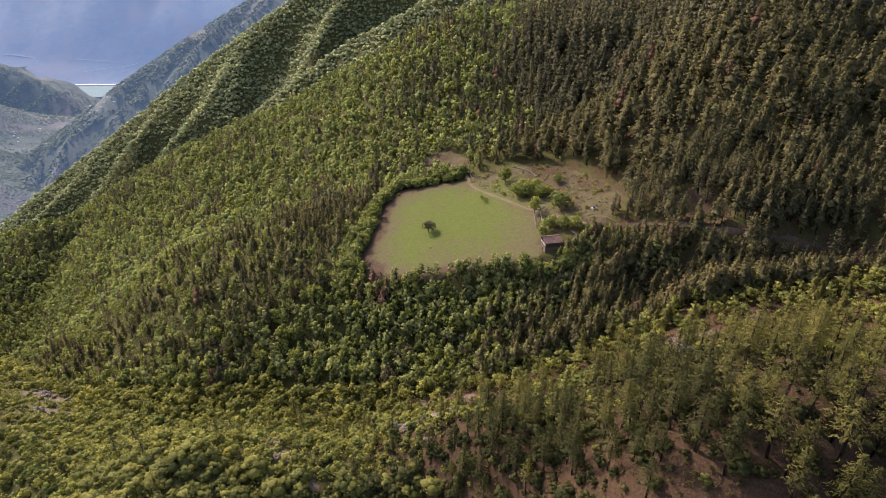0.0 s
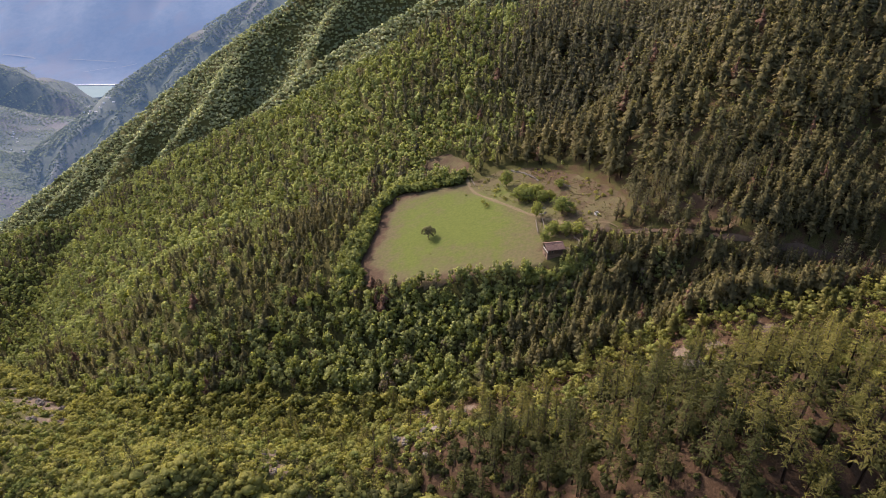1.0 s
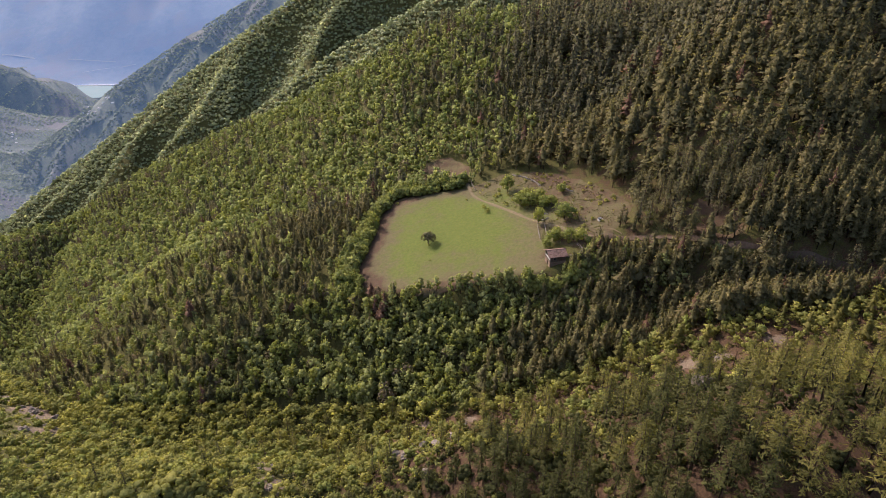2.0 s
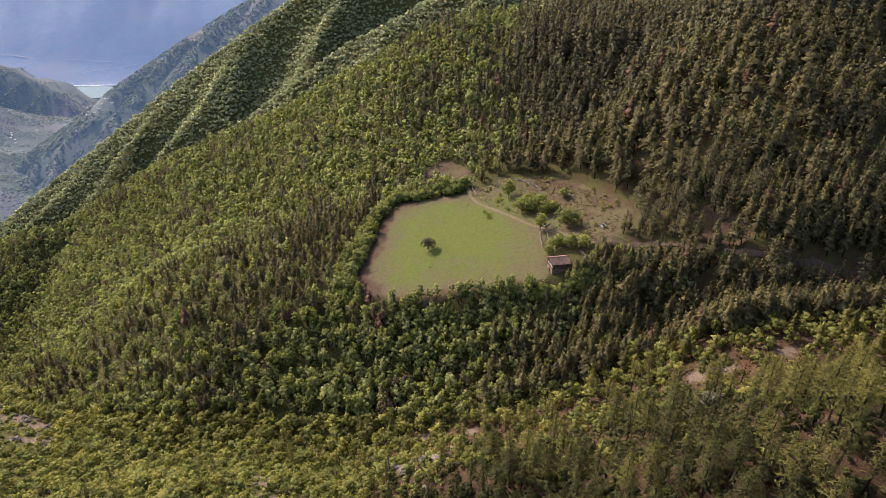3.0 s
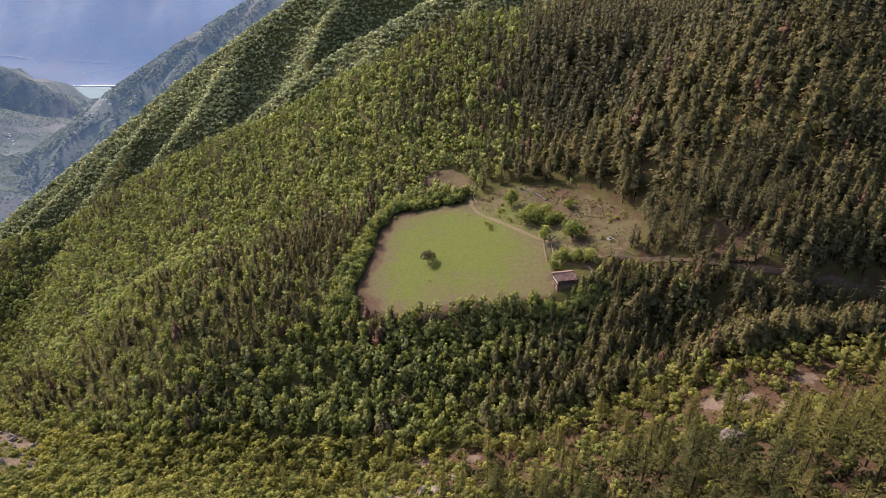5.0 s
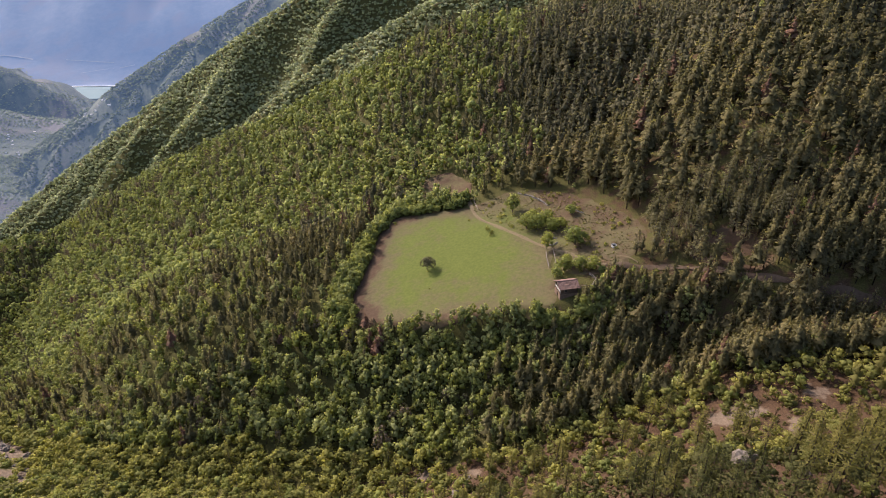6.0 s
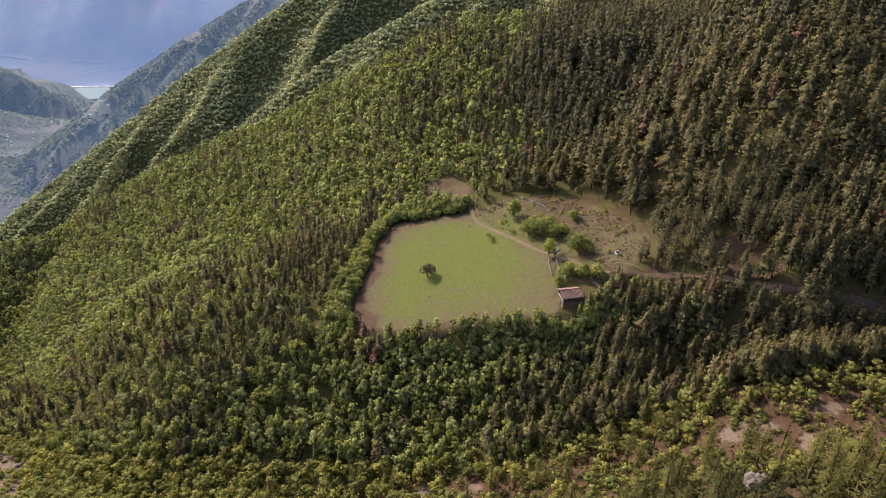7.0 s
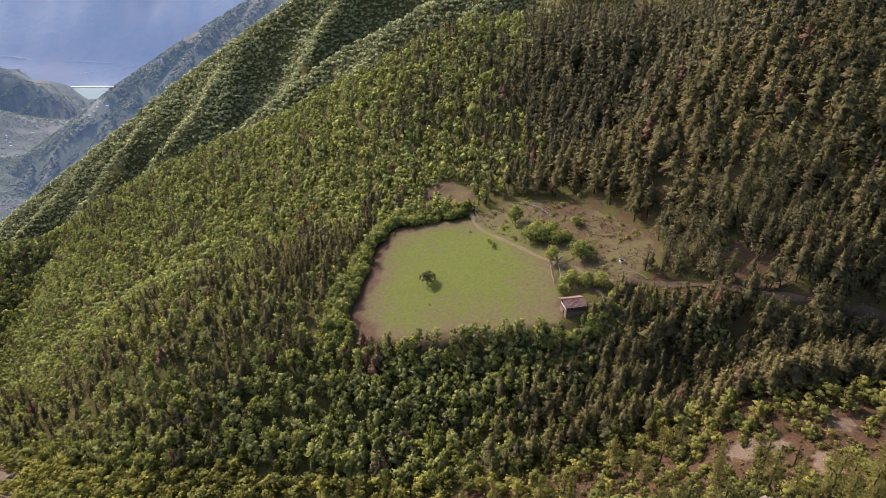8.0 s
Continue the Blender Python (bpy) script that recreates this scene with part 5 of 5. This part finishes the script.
for k, (x, y, size) in enumerate(rock_spots):
    ob = new("boulder", boulder("boulder", (size * 0.75, size * 0.7, size), 20 + k, STONE, 1.0) if k == 0 else boulder("boulder", (size, size * 0.8, size), 20 + k, STONE, 0.75))
    ob.matrix_basis = pose(x, y, ground_at(x, y) + size * 0.05 + (1.0 if k == 0 else 0), 0, 0, k * 47)
    tagged(ob, "pale weathered boulder standing out of the slope" if k == 0 else "grey weathered rock among the scrub", "rock", group="rocks on the slope")


def snag(seed):
    """A dead standing tree one metre high: a bare stem and broken limbs."""
    q = np.random.default_rng(seed)
    pieces = [tube([(0, 0, -0.05), (0.01, 0.01, 0.5), (0.03, 0.0, 1.0)], [0.022, 0.016, 0.004], 6)]
    for k in range(26):
        a, z, d = q.uniform(0, 6.28), q.uniform(0.22, 0.95), q.uniform(0.07, 0.20)
        d *= 1.15 - z * 0.8
        m = (math.cos(a) * d * 0.6, math.sin(a) * d * 0.6, z + d * 0.15)
        e2 = (math.cos(a + 0.3) * d, math.sin(a + 0.3) * d, z + d * q.uniform(-0.5, 0.4))
        pieces.append(tube([(0.01 * z, 0, z), m, e2], [0.006, 0.004, 0.0015], 4))
    return joined(pieces)


snag_kinds = []
for k in range(4):
    v, f, q = snag(500 + k)
    root = tagged(new("dead_tree"), "bare grey-brown dead pine with broken limbs", "dead tree", group="dead trees on the slope")
    part("trunk", quads("trunk", v, f, [GREY_WOOD if k % 2 else OLD_WOOD], facing=q), root)
    snag_kinds.append(root)
sr = np.random.default_rng(90)
snags = [(x, y, ground_at(x, y), float(sr.uniform(5.0, 9.0)), 1.0) for x, y in
         [(-93, 96), (-84, 97), (-76, 96), (-68, 95), (-60, 95), (-52, 98), (-14, 130), (-9, 137), (-20, 140), (0, 139), (12, 131), (30, 103), (24, 92), (40, 112), (61, 128), (70, 131), (34, 86), (15, 100), (46, 96), (-99, 104)]]
plant(snag_kinds, snags, 87)


def fallen_log(x, y, length, turn):
    v, f, q = tube([(0, 0, 0.2), (length * 0.5, 0.1, 0.25), (length, 0, 0.2)], [0.19, 0.15, 0.07], 7)
    root = tagged(new("fallen_log"), "bleached fallen pine log on the slope", "log", group="logs on the slope")
    za = ground_at(x, y)
    zb = ground_at(x + length * math.cos(radians(turn)), y + length * math.sin(radians(turn)))
    root.matrix_basis = pose(x, y, za, 0, -math.degrees(math.atan2(zb - za, length)), turn)
    part("stem", quads("stem", v, f, [GREY_WOOD], facing=q), root)
    for k in range(5):
        d = length * (0.35 + 0.12 * k)
        v, f, q = tube([(d, 0, 0.25), (d + 0.4, (0.7 if k % 2 else -0.7), 0.6)], [0.05, 0.02], 4)
        part("branch_stub", quads("branch_stub", v, f, [GREY_WOOD], facing=q), root)


for x, y, length, turn in [(25, 106, 6, 10), (30, 98, 5, 70), (33, 104, 5, 60), (-78, 108, 7, 20), (40, 108, 4, 40), (20, 112, 4, -5), (58, 92, 5, 30)]:
    fallen_log(x, y, length, turn)


# ---------------------------------------------------------------- the far valley
def village_house(x, y, k):
    root = tagged(new("village_house"), "tiny pale farmhouse with a sheet roof in the far valley", "house", group="houses in the far valley")
    w, d, h = 4 + 1.5 * (k % 3), 3.6 + (k % 2), 3
    root.matrix_basis = pose(x, y, ground_at(x, y) - 1, 0, 0, 37 * k % 90)
    part("wall", boxes("wall", [((0, 0, h / 2), (w, d, h), 0, 0)], FAR_WALL), root)
    bm = bmesh.new()
    a = [bm.verts.new(c) for c in ((-w / 2 - 0.7, -d / 2 - 0.7, h), (w / 2 + 0.7, -d / 2 - 0.7, h), (w / 2 + 0.7, d / 2 + 0.7, h), (-w / 2 - 0.7, d / 2 + 0.7, h), (-w / 2, 0, h + 1.4), (w / 2, 0, h + 1.4))]
    for q in ((0, 1, 5, 4), (2, 3, 4, 5), (1, 2, 5), (3, 0, 4), (3, 2, 1, 0)):
        bm.faces.new([a[i] for i in q])
    me = bpy.data.meshes.new("roof")
    bm.to_mesh(me)
    bm.free()
    me.materials.append(FAR_ROOF if k % 3 else FAR_WALL)
    part("roof", me, root)


VILLAGE = [(-1344, 1918), (-1326, 1885), (-1313, 1880), (-1265, 1772), (-1232, 1776), (-1319, 2006), (-1275, 1929), (-1058, 1606), (-985, 1533), (-948, 1608), (-914, 1590),
           (-935, 1660), (-951, 1654), (-928, 1635), (-928, 1643), (-878, 1646), (-862, 1632), (-893, 1629), (-870, 1610), (-884, 1612), (-845, 1611), (-793, 1598), (-791, 1602), (-892, 1602),
           (-1335, 1905), (-1300, 1860), (-1250, 1800)]
for k, (x, y) in enumerate(VILLAGE):
    village_house(x, y, k)
shore = rounded([(-1885, 3262), (-1780, 3275), (-1690, 3262), (-1640, 3090), (-1690, 3050), (-1770, 3075)], 3)
bm = bmesh.new()
bm.faces.new([bm.verts.new((x, y, -700)) for x, y in shore])
me = bpy.data.meshes.new("reservoir")
bm.to_mesh(me)
bm.free()
me.materials.append(FAR_WATER)
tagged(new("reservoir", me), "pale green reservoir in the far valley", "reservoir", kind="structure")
dam = tagged(new("dam"), "long pale concrete dam across the far valley", "dam")
dam.matrix_basis = pose(-1790, 3285, -706, 0, 0, 2)
part("dam_wall", boxes("dam_wall", [((0, 0, 4), (220, 8, 9), 0, 0)], FAR_WALL, 1.0), dam)
part("crest_road", boxes("crest_road", [((0, 0, 9), (226, 10, 2), 0, 0)], FAR_WALL, 0.4), dam)
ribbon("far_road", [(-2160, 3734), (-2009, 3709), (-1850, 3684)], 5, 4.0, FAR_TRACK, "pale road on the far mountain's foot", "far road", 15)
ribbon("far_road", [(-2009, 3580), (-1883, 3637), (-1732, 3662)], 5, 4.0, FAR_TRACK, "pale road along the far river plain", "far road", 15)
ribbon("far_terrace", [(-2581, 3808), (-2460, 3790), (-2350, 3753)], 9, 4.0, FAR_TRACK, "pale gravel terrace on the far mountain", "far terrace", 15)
